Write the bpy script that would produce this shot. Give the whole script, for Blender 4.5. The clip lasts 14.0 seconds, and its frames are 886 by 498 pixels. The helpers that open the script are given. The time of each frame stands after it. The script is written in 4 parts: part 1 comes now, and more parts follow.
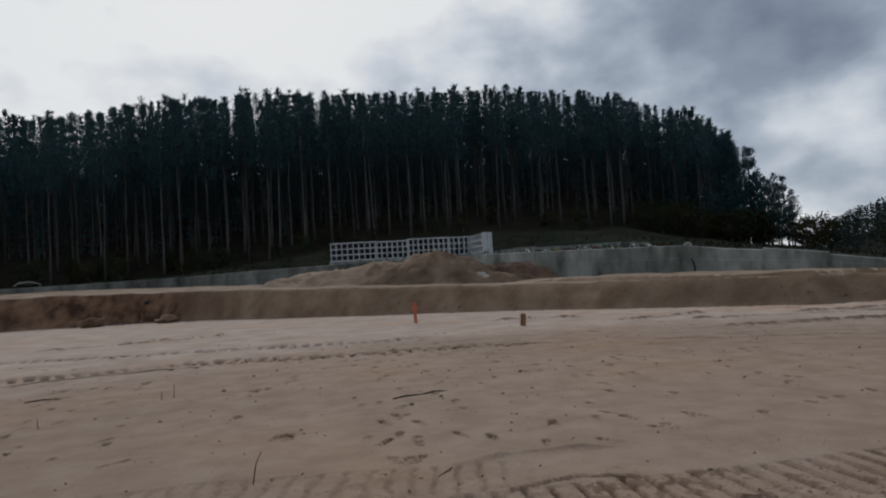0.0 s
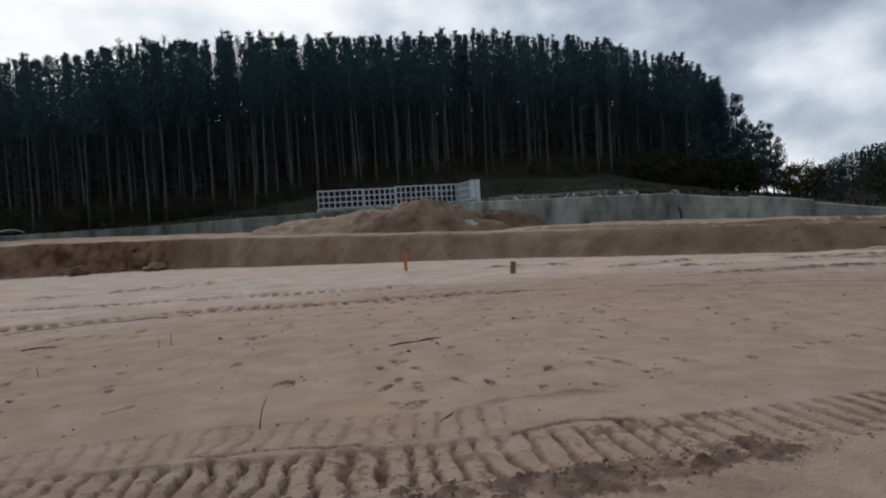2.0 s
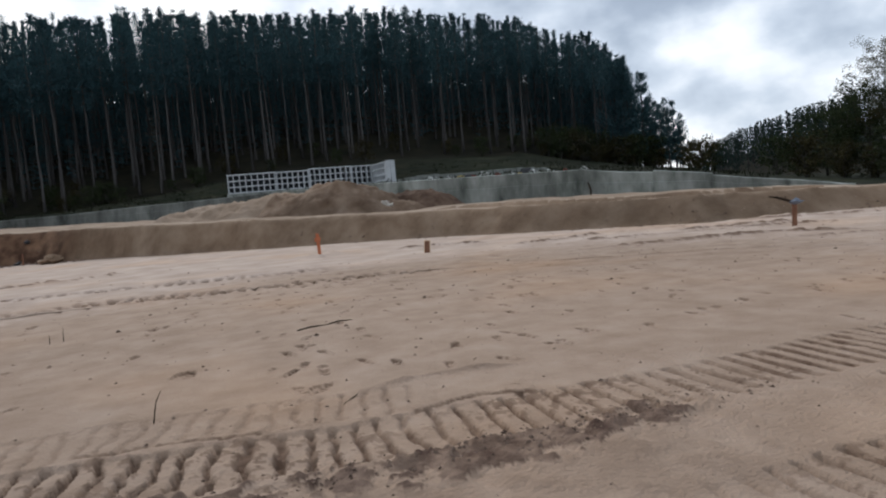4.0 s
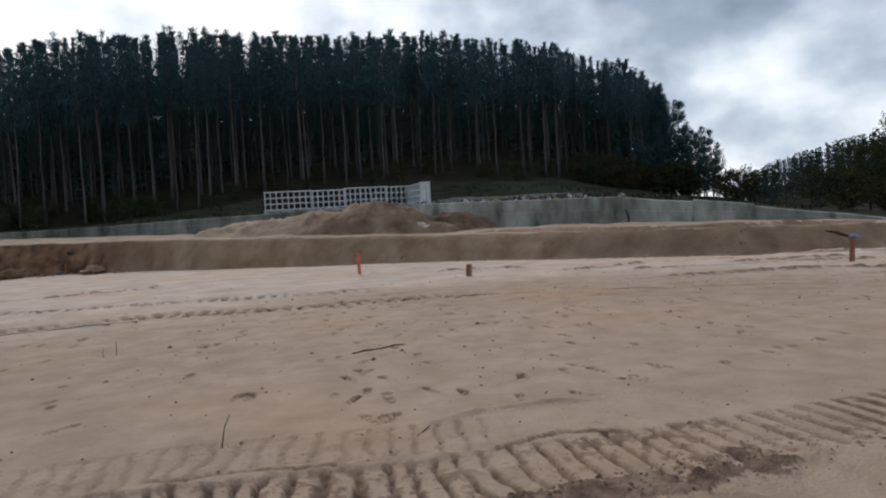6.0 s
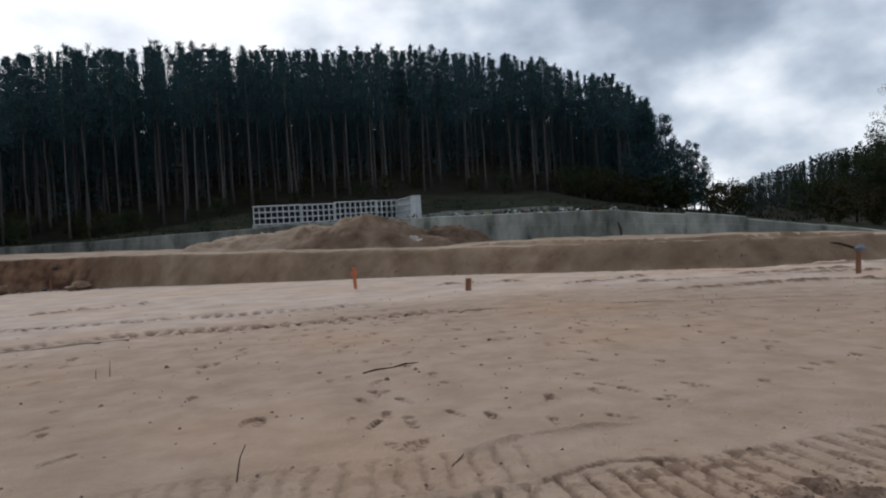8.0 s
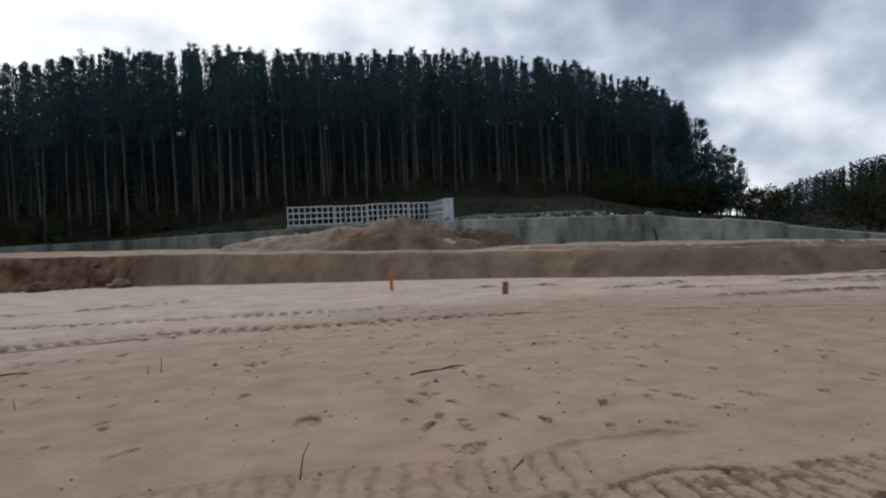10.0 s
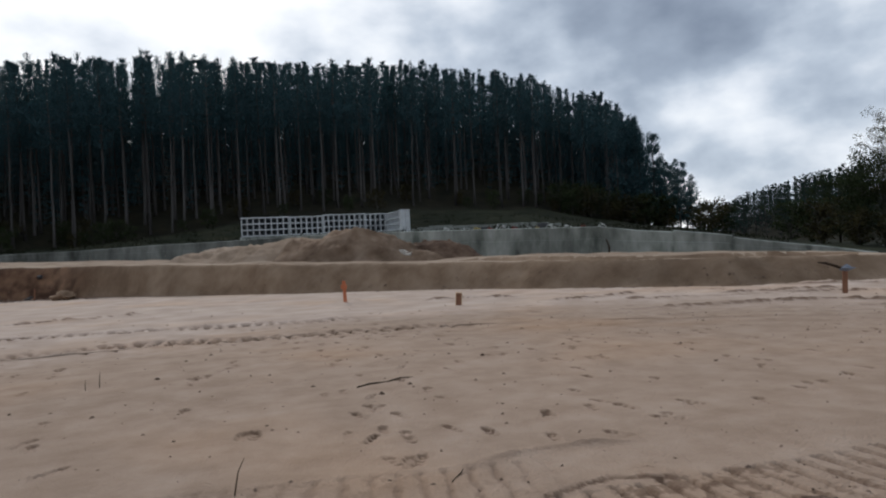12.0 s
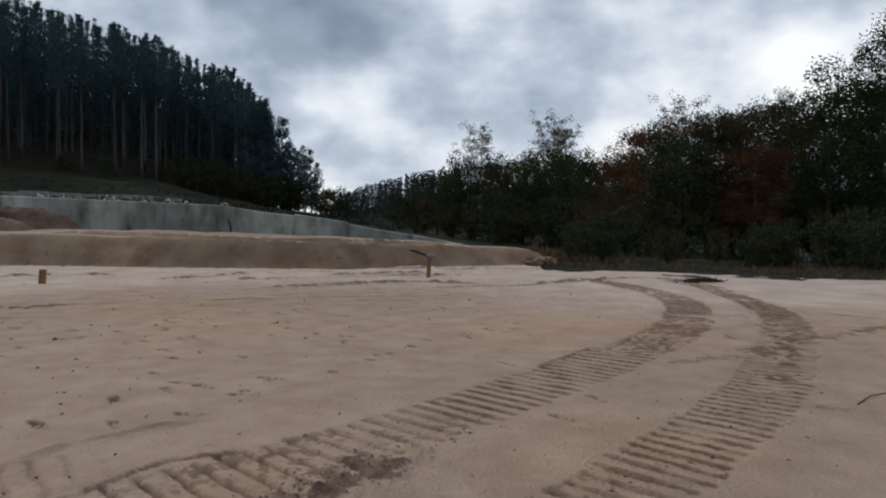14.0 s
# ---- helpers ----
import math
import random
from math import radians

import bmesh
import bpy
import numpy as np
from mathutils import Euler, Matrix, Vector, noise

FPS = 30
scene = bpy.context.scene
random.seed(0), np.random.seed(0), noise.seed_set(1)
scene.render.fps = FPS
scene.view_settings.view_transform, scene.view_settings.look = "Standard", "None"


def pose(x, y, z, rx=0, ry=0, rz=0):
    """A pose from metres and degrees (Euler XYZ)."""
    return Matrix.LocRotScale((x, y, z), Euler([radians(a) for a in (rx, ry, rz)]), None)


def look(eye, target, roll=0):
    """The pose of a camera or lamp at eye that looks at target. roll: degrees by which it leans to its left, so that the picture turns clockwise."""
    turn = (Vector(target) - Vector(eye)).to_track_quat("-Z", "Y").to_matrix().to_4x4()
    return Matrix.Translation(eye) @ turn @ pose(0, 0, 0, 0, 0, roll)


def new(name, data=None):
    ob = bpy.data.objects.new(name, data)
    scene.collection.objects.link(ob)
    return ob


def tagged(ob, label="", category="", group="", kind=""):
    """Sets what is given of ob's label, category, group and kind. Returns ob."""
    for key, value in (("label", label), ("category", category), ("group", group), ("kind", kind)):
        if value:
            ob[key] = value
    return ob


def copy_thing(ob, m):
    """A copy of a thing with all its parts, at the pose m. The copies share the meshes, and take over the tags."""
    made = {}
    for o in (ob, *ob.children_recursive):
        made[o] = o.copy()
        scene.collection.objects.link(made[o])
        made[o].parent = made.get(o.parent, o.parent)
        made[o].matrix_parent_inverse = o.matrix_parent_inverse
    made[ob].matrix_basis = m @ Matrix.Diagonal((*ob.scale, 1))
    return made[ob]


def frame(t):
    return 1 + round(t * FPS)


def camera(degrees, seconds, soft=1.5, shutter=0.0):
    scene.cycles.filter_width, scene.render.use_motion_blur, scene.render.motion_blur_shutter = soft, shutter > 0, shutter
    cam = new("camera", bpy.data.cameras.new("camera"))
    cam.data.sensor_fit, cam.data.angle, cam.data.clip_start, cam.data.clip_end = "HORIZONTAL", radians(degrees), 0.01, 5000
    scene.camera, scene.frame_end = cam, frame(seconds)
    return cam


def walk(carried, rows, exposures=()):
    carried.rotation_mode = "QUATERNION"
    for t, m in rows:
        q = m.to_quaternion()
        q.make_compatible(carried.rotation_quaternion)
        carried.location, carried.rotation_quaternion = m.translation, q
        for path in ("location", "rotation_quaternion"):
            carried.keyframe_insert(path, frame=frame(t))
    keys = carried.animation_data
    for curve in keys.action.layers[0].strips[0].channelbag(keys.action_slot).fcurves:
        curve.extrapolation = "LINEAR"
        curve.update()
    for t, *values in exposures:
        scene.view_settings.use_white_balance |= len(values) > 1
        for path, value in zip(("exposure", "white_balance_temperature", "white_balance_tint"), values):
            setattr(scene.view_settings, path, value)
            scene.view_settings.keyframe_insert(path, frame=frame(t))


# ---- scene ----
cam = camera(66.0, 14.0, soft=2.1)
PATH = [
    (0, (0.268, 0.488, 1.278), (0.642, 2.451, 1.359), -3.5),
    (0.5, (0.208, 0.527, 1.286), (0.472, 2.508, 1.225), -5.3),
    (1, (0.169, 0.504, 1.302), (0.488, 2.478, 1.238), -4.4),
    (1.5, (0.183, 0.488, 1.309), (0.548, 2.453, 1.237), -4.4),
    (2, (0.163, 0.482, 1.301), (0.567, 2.439, 1.226), -3.5),
    (2.5, (0.14, 0.481, 1.298), (0.381, 2.465, 1.226), -4.1),
    (3, (0.205, 0.505, 1.287), (0.617, 2.455, 1.121), -5.0),
    (3.5, (0.285, 0.486, 1.284), (0.875, 2.39, 1.129), -5.5),
    (3.7, (0.303, 0.481, 1.276), (0.923, 2.376, 1.124), -5.2),
    (5.8, (0.094, 0.721, 1.315), (0.683, 2.63, 1.225), -3.5),
    (6, (0.031, 0.747, 1.322), (0.584, 2.667, 1.244), -3.3),
    (6.5, (-0.023, 0.865, 1.305), (0.321, 2.833, 1.202), -3.5),
    (7, (-0.058, 1.06, 1.287), (0.113, 3.052, 1.22), -5.6),
    (7.5, (-0.064, 1.126, 1.302), (0.336, 3.085, 1.267), -3.7),
    (7.7, (-0.091, 1.141, 1.309), (0.504, 3.05, 1.267), -3.5),
    (9.8, (-0.325, 1.203, 1.327), (0.192, 3.135, 1.312), -3.0),
    (10, (-0.334, 1.209, 1.324), (0.177, 3.143, 1.298), -2.8),
    (10.5, (-0.327, 1.211, 1.333), (0.173, 3.147, 1.312), -2.8),
    (11, (-0.321, 1.207, 1.335), (0.186, 3.141, 1.331), -2.9),
    (11.5, (-0.276, 1.188, 1.331), (0.287, 3.107, 1.338), -3.3),
    (12, (-0.23, 1.177, 1.321), (0.4, 3.075, 1.322), -2.7),
    (12.5, (-0.185, 1.166, 1.32), (0.487, 3.049, 1.343), -2.3),
    (13, (-0.115, 1.143, 1.31), (0.731, 2.956, 1.333), -1.0),
    (13.5, (-0.036, 1.087, 1.31), (1.108, 2.727, 1.272), -1.2),
    (14, (0.031, 1.017, 1.297), (1.537, 2.331, 1.225), 0.7),
]
EXPOSURES = [(0, -0.42, 6250, 10), (0.5, 0, 6250, 10), (1, -0.05, 6250, 10), (1.5, -0.08, 6250, 10), (2, -0.08, 6250, 10), (2.5, -0.06, 6250, 10), (3, -0.1, 6250, 10), (3.5, 0.36, 6250, 10), (5.8, 0.22, 6250, 10), (6.5, 0.18, 6250, 10), (7.5, 0.14, 6250, 10), (10, 0.07, 6250, 10), (13, 0.05, 6250, 10), (14, 0.0, 6250, 10)]
walk(cam, [(t, look(eye, target, roll)) for t, eye, target, roll in PATH], EXPOSURES)
SKY, SUN = 0.85, 1.3

# ---------------------------------------------------------------- sky, sun
world = bpy.data.worlds.new("overcast_sky")
scene.world = world
world.use_nodes = True


def aim(az, el):
    a, e = radians(az), radians(el)
    return (math.sin(a) * math.cos(e), math.cos(a) * math.cos(e), math.sin(e))


SUN_AZ, SUN_EL = -6.0, 34.0


def build_sky():
    nt = world.node_tree
    nt.nodes.clear()
    N, L = nt.nodes.new, nt.links.new
    out, bg = N("ShaderNodeOutputWorld"), N("ShaderNodeBackground")
    L(bg.outputs[0], out.inputs[0])
    sky = N("ShaderNodeTexSky")
    sky.sky_type, sky.sun_disc = "NISHITA", False
    sky.sun_elevation, sky.sun_rotation = radians(SUN_EL), radians(SUN_AZ)
    dim = N("ShaderNodeVectorMath")
    dim.operation = "SCALE"
    dim.inputs["Scale"].default_value = 0.08
    L(sky.outputs[0], dim.inputs[0])
    co = N("ShaderNodeTexCoord")

    def calc(op, a, b=None, clamp=False):
        m = N("ShaderNodeMath")
        m.operation, m.use_clamp = op, clamp
        for i, v in enumerate((a, b)):
            if v is None:
                continue
            if isinstance(v, (int, float)):
                m.inputs[i].default_value = v
            else:
                L(v, m.inputs[i])
        return m.outputs[0]

    squash = N("ShaderNodeVectorMath")
    squash.operation = "MULTIPLY"
    squash.inputs[1].default_value = (1.0, 1.0, 1.6)
    L(co.outputs["Generated"], squash.inputs[0])

    def noise_of(scale, detail, rough, warp, vector):
        n = N("ShaderNodeTexNoise")
        n.inputs["Scale"].default_value, n.inputs["Detail"].default_value = scale, detail
        n.inputs["Roughness"].default_value, n.inputs["Distortion"].default_value = rough, warp
        L(vector, n.inputs["Vector"])
        return n.outputs[0]

    big, fine = noise_of(2.6, 3, 0.45, 0.0, squash.outputs[0]), noise_of(7.0, 5, 0.48, 0.0, squash.outputs[0])

    def lobe(az, el, power):
        d = N("ShaderNodeVectorMath")
        d.operation = "DOT_PRODUCT"
        L(co.outputs["Generated"], d.inputs[0])
        d.inputs[1].default_value = aim(az, el)
        return calc("POWER", calc("MAXIMUM", d.outputs["Value"], 0.0), power)

    # cloud thickness: the sun stands behind the thin part of the cover
    t = calc("ADD", calc("MULTIPLY", big, 1.35), calc("MULTIPLY", fine, 1.35))
    t = calc("SUBTRACT", t, 0.84)
    for az, el, power, gain in ((-8, 24, 16, 0.52), (40, 6, 150, 0.28), (22, 19, 90, 0.06), (40, 17, 150, -0.13), (27, 19, 80, -0.06), (58, 13, 90, 0.12), (63, 6, 500, 0.3), (73, 12, 260, 0.2), (55, 21, 110, 0.1), (77, 15, 220, 0.06), (88, 22, 60, -0.12)):
        t = calc("ADD", t, calc("MULTIPLY", lobe(az, el, power), gain))
    ramp = N("ShaderNodeValToRGB")
    el = ramp.color_ramp.elements
    el[0].position, el[0].color = 0.04, (0.265, 0.315, 0.40, 1)
    el[1].position, el[1].color = 0.95, (1.25, 1.25, 1.22, 1)
    for pos, rgb in ((0.32, (0.41, 0.475, 0.57)), (0.52, (0.62, 0.69, 0.78)), (0.72, (0.95, 0.99, 1.04))):
        e = el.new(pos)
        e.color = (*rgb, 1)
    L(t, ramp.inputs[0])
    mix = N("ShaderNodeMix")
    mix.data_type = "RGBA"
    mix.inputs[0].default_value = 0.93
    L(dim.outputs[0], mix.inputs[6])
    L(ramp.outputs[0], mix.inputs[7])
    L(mix.outputs[2], bg.inputs[0])
    bg.inputs[1].default_value = SKY


build_sky()
lamp = bpy.data.lights.new("sun", "SUN")
lamp.energy, lamp.angle, lamp.color = SUN, radians(12), (1.0, 0.965, 0.92)
new("sun", lamp).matrix_world = look([60 * c for c in aim(SUN_AZ, SUN_EL)], (0, 0, 0))


# ---------------------------------------------------------------- materials
def material(name, stops, scale=1.0, detail=8, rough=0.9, bump=0.0, bump_scale=30.0, stretch=(1, 1, 1), second=None,
             island=0.0, each=0.0, spec=0.06, metal=0.0, thin=0.0):
    """Noise-coloured surface: stops of (position, rgb); second: (scale, low, high) multiplies a broad stain over it."""
    m = bpy.data.materials.new(name)
    m.use_nodes = True
    nt = m.node_tree
    N, L = nt.nodes.new, nt.links.new
    b = nt.nodes["Principled BSDF"]
    b.inputs["Roughness"].default_value, b.inputs["Metallic"].default_value = rough, metal
    b.inputs["Specular IOR Level"].default_value = spec
    co, mp = N("ShaderNodeTexCoord"), N("ShaderNodeMapping")
    mp.inputs["Scale"].default_value = stretch
    L(co.outputs["Object"], mp.inputs[0])
    n = N("ShaderNodeTexNoise")
    n.inputs["Scale"].default_value, n.inputs["Detail"].default_value, n.inputs["Roughness"].default_value = scale, detail, 0.62
    L(mp.outputs[0], n.inputs["Vector"])
    r = N("ShaderNodeValToRGB")
    el = r.color_ramp.elements
    el[0].position, el[0].color = stops[0][0], (*stops[0][1], 1)
    el[1].position, el[1].color = stops[-1][0], (*stops[-1][1], 1)
    for pos, rgb in stops[1:-1]:
        e = el.new(pos)
        e.color = (*rgb, 1)
    L(n.outputs[0], r.inputs[0])
    col = r.outputs[0]

    def scaled(col, value):
        v = N("ShaderNodeVectorMath")
        v.operation = "SCALE"
        L(col, v.inputs[0])
        L(value, v.inputs["Scale"])
        return v.outputs[0]

    if second:
        n2, mr = N("ShaderNodeTexNoise"), N("ShaderNodeMapRange")
        n2.inputs["Scale"].default_value, n2.inputs["Detail"].default_value = second[0], 4
        L(mp.outputs[0], n2.inputs["Vector"])
        mr.inputs[1].default_value, mr.inputs[2].default_value = 0.35, 0.65
        mr.inputs[3].default_value, mr.inputs[4].default_value = second[1], second[2]
        L(n2.outputs[0], mr.inputs[0])
        col = scaled(col, mr.outputs[0])
    for amount, node, socket in ((island, "ShaderNodeNewGeometry", "Random Per Island"), (each, "ShaderNodeObjectInfo", "Random")):
        if amount:
            g, mr = N(node), N("ShaderNodeMapRange")
            mr.inputs[3].default_value, mr.inputs[4].default_value = 1 - amount, 1 + amount
            L(g.outputs[socket], mr.inputs[0])
            col = scaled(col, mr.outputs[0])
    L(col, b.inputs["Base Color"])
    if bump:
        nb, bp = N("ShaderNodeTexNoise"), N("ShaderNodeBump")
        nb.inputs["Scale"].default_value, nb.inputs["Detail"].default_value = bump_scale, 6
        L(mp.outputs[0], nb.inputs["Vector"])
        bp.inputs["Strength"].default_value, bp.inputs["Distance"].default_value = bump, 0.02
        L(nb.outputs[0], bp.inputs["Height"])
        L(bp.outputs[0], b.inputs["Normal"])
    if thin:
        tr, ms = N("ShaderNodeBsdfTranslucent"), N("ShaderNodeMixShader")
        ms.inputs[0].default_value = thin
        L(col, tr.inputs[0])
        L(b.outputs[0], ms.inputs[1])
        L(tr.outputs[0], ms.inputs[2])
        L(ms.outputs[0], nt.nodes["Material Output"].inputs[0])
    return m


def field_sand():
    """Graded sand: moist by nature, paler where it has dried and further off, darker in moist marks, in painted groove
    shade and where soil was churned up.
    """
    m = material("field_sand", [(0.3, (0.28, 0.199, 0.145)), (0.5, (0.335, 0.244, 0.182)), (0.7, (0.385, 0.29, 0.224))], 2.2, 12, 0.95, 0.9, 38, second=(0.13, 0.88, 1.1))
    nt = m.node_tree
    N, L = nt.nodes.new, nt.links.new
    b = nt.nodes["Principled BSDF"]
    co = N("ShaderNodeTexCoord")
    col = b.inputs["Base Color"].links[0].from_socket
    # Second layer: moist sand, plus painted shade of grooves, prints and torn edges.
    for name, scale, low, high in (("dry", 1.1, (0.38, 0.292, 0.234), (0.49, 0.392, 0.328)), ("wet_shade", 9.0, (0.115, 0.072, 0.05), (0.20, 0.136, 0.098)), ("churned", 7.0, (0.075, 0.047, 0.036), (0.225, 0.158, 0.12))):
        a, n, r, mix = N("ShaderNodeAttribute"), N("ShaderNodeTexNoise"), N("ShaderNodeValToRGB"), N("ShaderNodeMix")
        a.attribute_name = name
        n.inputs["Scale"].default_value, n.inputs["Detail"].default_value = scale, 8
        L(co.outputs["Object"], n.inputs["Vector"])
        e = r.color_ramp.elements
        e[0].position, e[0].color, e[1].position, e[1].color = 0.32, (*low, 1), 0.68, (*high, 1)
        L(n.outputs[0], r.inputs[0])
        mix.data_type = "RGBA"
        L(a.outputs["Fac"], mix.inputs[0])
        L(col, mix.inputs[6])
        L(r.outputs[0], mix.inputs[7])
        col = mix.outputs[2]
    tint, fade, hue = N("ShaderNodeTexNoise"), N("ShaderNodeMapRange"), N("ShaderNodeMix")
    tint.inputs["Scale"].default_value, tint.inputs["Detail"].default_value = 0.28, 4
    L(co.outputs["Object"], tint.inputs["Vector"])
    for k, v in ((1, 0.5), (2, 0.68), (3, 0.0), (4, 0.5)):
        fade.inputs[k].default_value = v
    L(tint.outputs[0], fade.inputs[0])
    hue.data_type, hue.blend_type = "RGBA", "MULTIPLY"
    hue.inputs[7].default_value = (1.06, 0.90, 0.72, 1)
    L(fade.outputs[0], hue.inputs[0])
    L(col, hue.inputs[6])
    L(hue.outputs[2], b.inputs["Base Color"])
    return m


SAND = field_sand()
BANK = material("moist_sandy_soil", [(0.3, (0.12, 0.076, 0.048)), (0.5, (0.215, 0.148, 0.099)), (0.7, (0.305, 0.222, 0.157))], 0.7, 10, 0.95, 0.8, 9, (1, 1, 0.6), second=(0.09, 0.62, 1.2))


def streak_topsoil(m):
    """Darker red-brown soil where the cut went through the old turf."""
    nt = m.node_tree
    N, L = nt.nodes.new, nt.links.new
    b = nt.nodes["Principled BSDF"]
    a, n, r, mix, co = N("ShaderNodeAttribute"), N("ShaderNodeTexNoise"), N("ShaderNodeValToRGB"), N("ShaderNodeMix"), N("ShaderNodeTexCoord")
    a.attribute_name = "topsoil"
    n.inputs["Scale"].default_value, n.inputs["Detail"].default_value = 1.6, 9
    L(co.outputs["Object"], n.inputs["Vector"])
    e = r.color_ramp.elements
    e[0].position, e[0].color, e[1].position, e[1].color = 0.35, (0.05, 0.027, 0.018, 1), 0.66, (0.19, 0.112, 0.07, 1)
    L(n.outputs[0], r.inputs[0])
    mix.data_type = "RGBA"
    L(a.outputs["Fac"], mix.inputs[0])
    L(b.inputs["Base Color"].links[0].from_socket, mix.inputs[6])
    L(r.outputs[0], mix.inputs[7])
    L(mix.outputs[2], b.inputs["Base Color"])


streak_topsoil(BANK)
TERRACE = material("loose_yellow_soil", [(0.3, (0.17, 0.12, 0.083)), (0.5, (0.27, 0.2, 0.145)), (0.7, (0.36, 0.285, 0.22))], 0.6, 9, 0.95, 0.6, 8)
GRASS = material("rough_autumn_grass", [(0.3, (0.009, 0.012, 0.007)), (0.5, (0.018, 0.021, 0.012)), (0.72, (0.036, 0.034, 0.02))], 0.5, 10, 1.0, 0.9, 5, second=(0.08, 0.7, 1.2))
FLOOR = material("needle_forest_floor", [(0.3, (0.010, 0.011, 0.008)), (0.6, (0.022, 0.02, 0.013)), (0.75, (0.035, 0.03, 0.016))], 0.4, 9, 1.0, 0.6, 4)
DUG = material("dark_dug_topsoil", [(0.3, (0.055, 0.034, 0.024)), (0.5, (0.105, 0.068, 0.048)), (0.72, (0.175, 0.122, 0.088))], 1.1, 11, 0.95, 1.0, 6, second=(0.3, 0.7, 1.25))
HEAP = material("dug_brown_sand", [(0.3, (0.085, 0.053, 0.034)), (0.5, (0.17, 0.117, 0.081)), (0.72, (0.27, 0.2, 0.148))], 0.9, 11, 0.95, 1.0, 6, second=(0.3, 0.62, 1.3))
CONCRETE = material("weathered_concrete", [(0.34, (0.10, 0.112, 0.098)), (0.47, (0.205, 0.218, 0.196)), (0.66, (0.32, 0.332, 0.306))], 1.3, 9, 0.85, 0.3, 12, (0.8, 0.8, 0.3), second=(0.5, 0.62, 1.2), each=0.05)
# The wall concrete again at roughly 0.6 of its brightness.
DARK_CONCRETE = material("darker_concrete", [(0.34, (0.06, 0.064, 0.058)), (0.47, (0.115, 0.122, 0.112)), (0.66, (0.19, 0.198, 0.184))], 1.3, 9, 0.85, 0.3, 12, (0.8, 0.8, 0.3), second=(0.5, 0.65, 1.2), each=0.05)
PRECAST = material("pale_precast_concrete", [(0.3, (0.42, 0.44, 0.45)), (0.7, (0.60, 0.62, 0.63))], 1.5, 7, 0.8, 0.15, 20, each=0.06)
BACKING = material("niche_back_concrete", [(0.3, (0.04, 0.046, 0.052)), (0.7, (0.075, 0.083, 0.09))], 1.5, 6, 0.9)
PINE_BARK = material("pine_bark", [(0.3, (0.038, 0.035, 0.034)), (0.55, (0.076, 0.071, 0.068)), (0.75, (0.145, 0.136, 0.13))], 0.7, 8, 0.95, 0.8, 6, (3, 3, 0.35), each=0.35)
# Blue outweighs green: the bluish forest haze is put into the needle colour.
NEEDLES = material("pine_needles", [(0.3, (0.024, 0.053, 0.062)), (0.7, (0.048, 0.094, 0.104))], 0.8, 5, 0.9, island=0.25, each=0.15, spec=0.15, thin=0.12)
FAR_NEEDLES = material("far_pine_needles", [(0.3, (0.016, 0.03, 0.027)), (0.7, (0.034, 0.054, 0.046))], 0.08, 5, 0.9, island=0.25)
GREY_BARK = material("grey_bark", [(0.3, (0.035, 0.032, 0.028)), (0.7, (0.10, 0.094, 0.082))], 1.2, 8, 0.95, 0.6, 8, (2, 2, 0.5), each=0.2)
BIRCH_BARK = material("birch_bark", [(0.42, (0.08, 0.075, 0.07)), (0.5, (0.42, 0.41, 0.39)), (0.8, (0.58, 0.57, 0.55))], 2.2, 6, 0.85, 0.2, 10, (0.5, 0.5, 3))
LEAF_GREEN = material("dull_green_leaves", [(0.3, (0.020, 0.029, 0.014)), (0.7, (0.045, 0.055, 0.024))], 0.5, 5, 0.95, spec=0.03, island=0.22, each=0.15, thin=0.05)
LEAF_BROWN = material("rust_brown_leaves", [(0.3, (0.06, 0.03, 0.015)), (0.7, (0.125, 0.06, 0.028))], 0.5, 5, 0.95, spec=0.03, island=0.22, each=0.15, thin=0.05)
LEAF_OLIVE = material("olive_autumn_leaves", [(0.3, (0.027, 0.026, 0.013)), (0.7, (0.058, 0.048, 0.021))], 0.5, 5, 0.95, spec=0.03, island=0.22, each=0.15, thin=0.05)
LEAF_BIRCH = material("thin_birch_leaves", [(0.3, (0.06, 0.062, 0.038)), (0.7, (0.115, 0.108, 0.062))], 0.5, 5, 0.8, island=0.3, thin=0.25)
WEED = material("withered_weeds", [(0.3, (0.05, 0.033, 0.02)), (0.7, (0.13, 0.09, 0.055))], 0.9, 5, 0.95, island=0.4)
STAKE = material("orange_painted_wood", [(0.3, (0.36, 0.11, 0.055)), (0.7, (0.50, 0.19, 0.10))], 4, 6, 0.7, 0.2, 30, (3, 3, 0.6))
PLANK = material("brown_sawn_wood", [(0.3, (0.13, 0.065, 0.042)), (0.7, (0.24, 0.125, 0.08))], 5, 6, 0.8, 0.3, 30, (4, 4, 0.5))
RAW_WOOD = material("pale_raw_wood", [(0.3, (0.42, 0.28, 0.16)), (0.7, (0.58, 0.42, 0.26))], 5, 6, 0.8, 0.2, 30, (4, 4, 0.5))
BLUE_TAPE = material("faded_blue_plastic", [(0.3, (0.09, 0.11, 0.15)), (0.7, (0.15, 0.175, 0.22))], 6, 4, 0.5, spec=0.4)
TWIG = material("dark_dry_twig", [(0.3, (0.02, 0.014, 0.010)), (0.7, (0.06, 0.042, 0.03))], 20, 5, 0.9)
CLOD = material("dark_soil_clods", [(0.3, (0.075, 0.048, 0.036)), (0.7, (0.21, 0.15, 0.115))], 6, 6, 0.95, island=0.35)
STONE = material("light_rubble_stone", [(0.3, (0.33, 0.30, 0.26)), (0.7, (0.50, 0.47, 0.42))], 3, 7, 0.9, 0.4, 15)
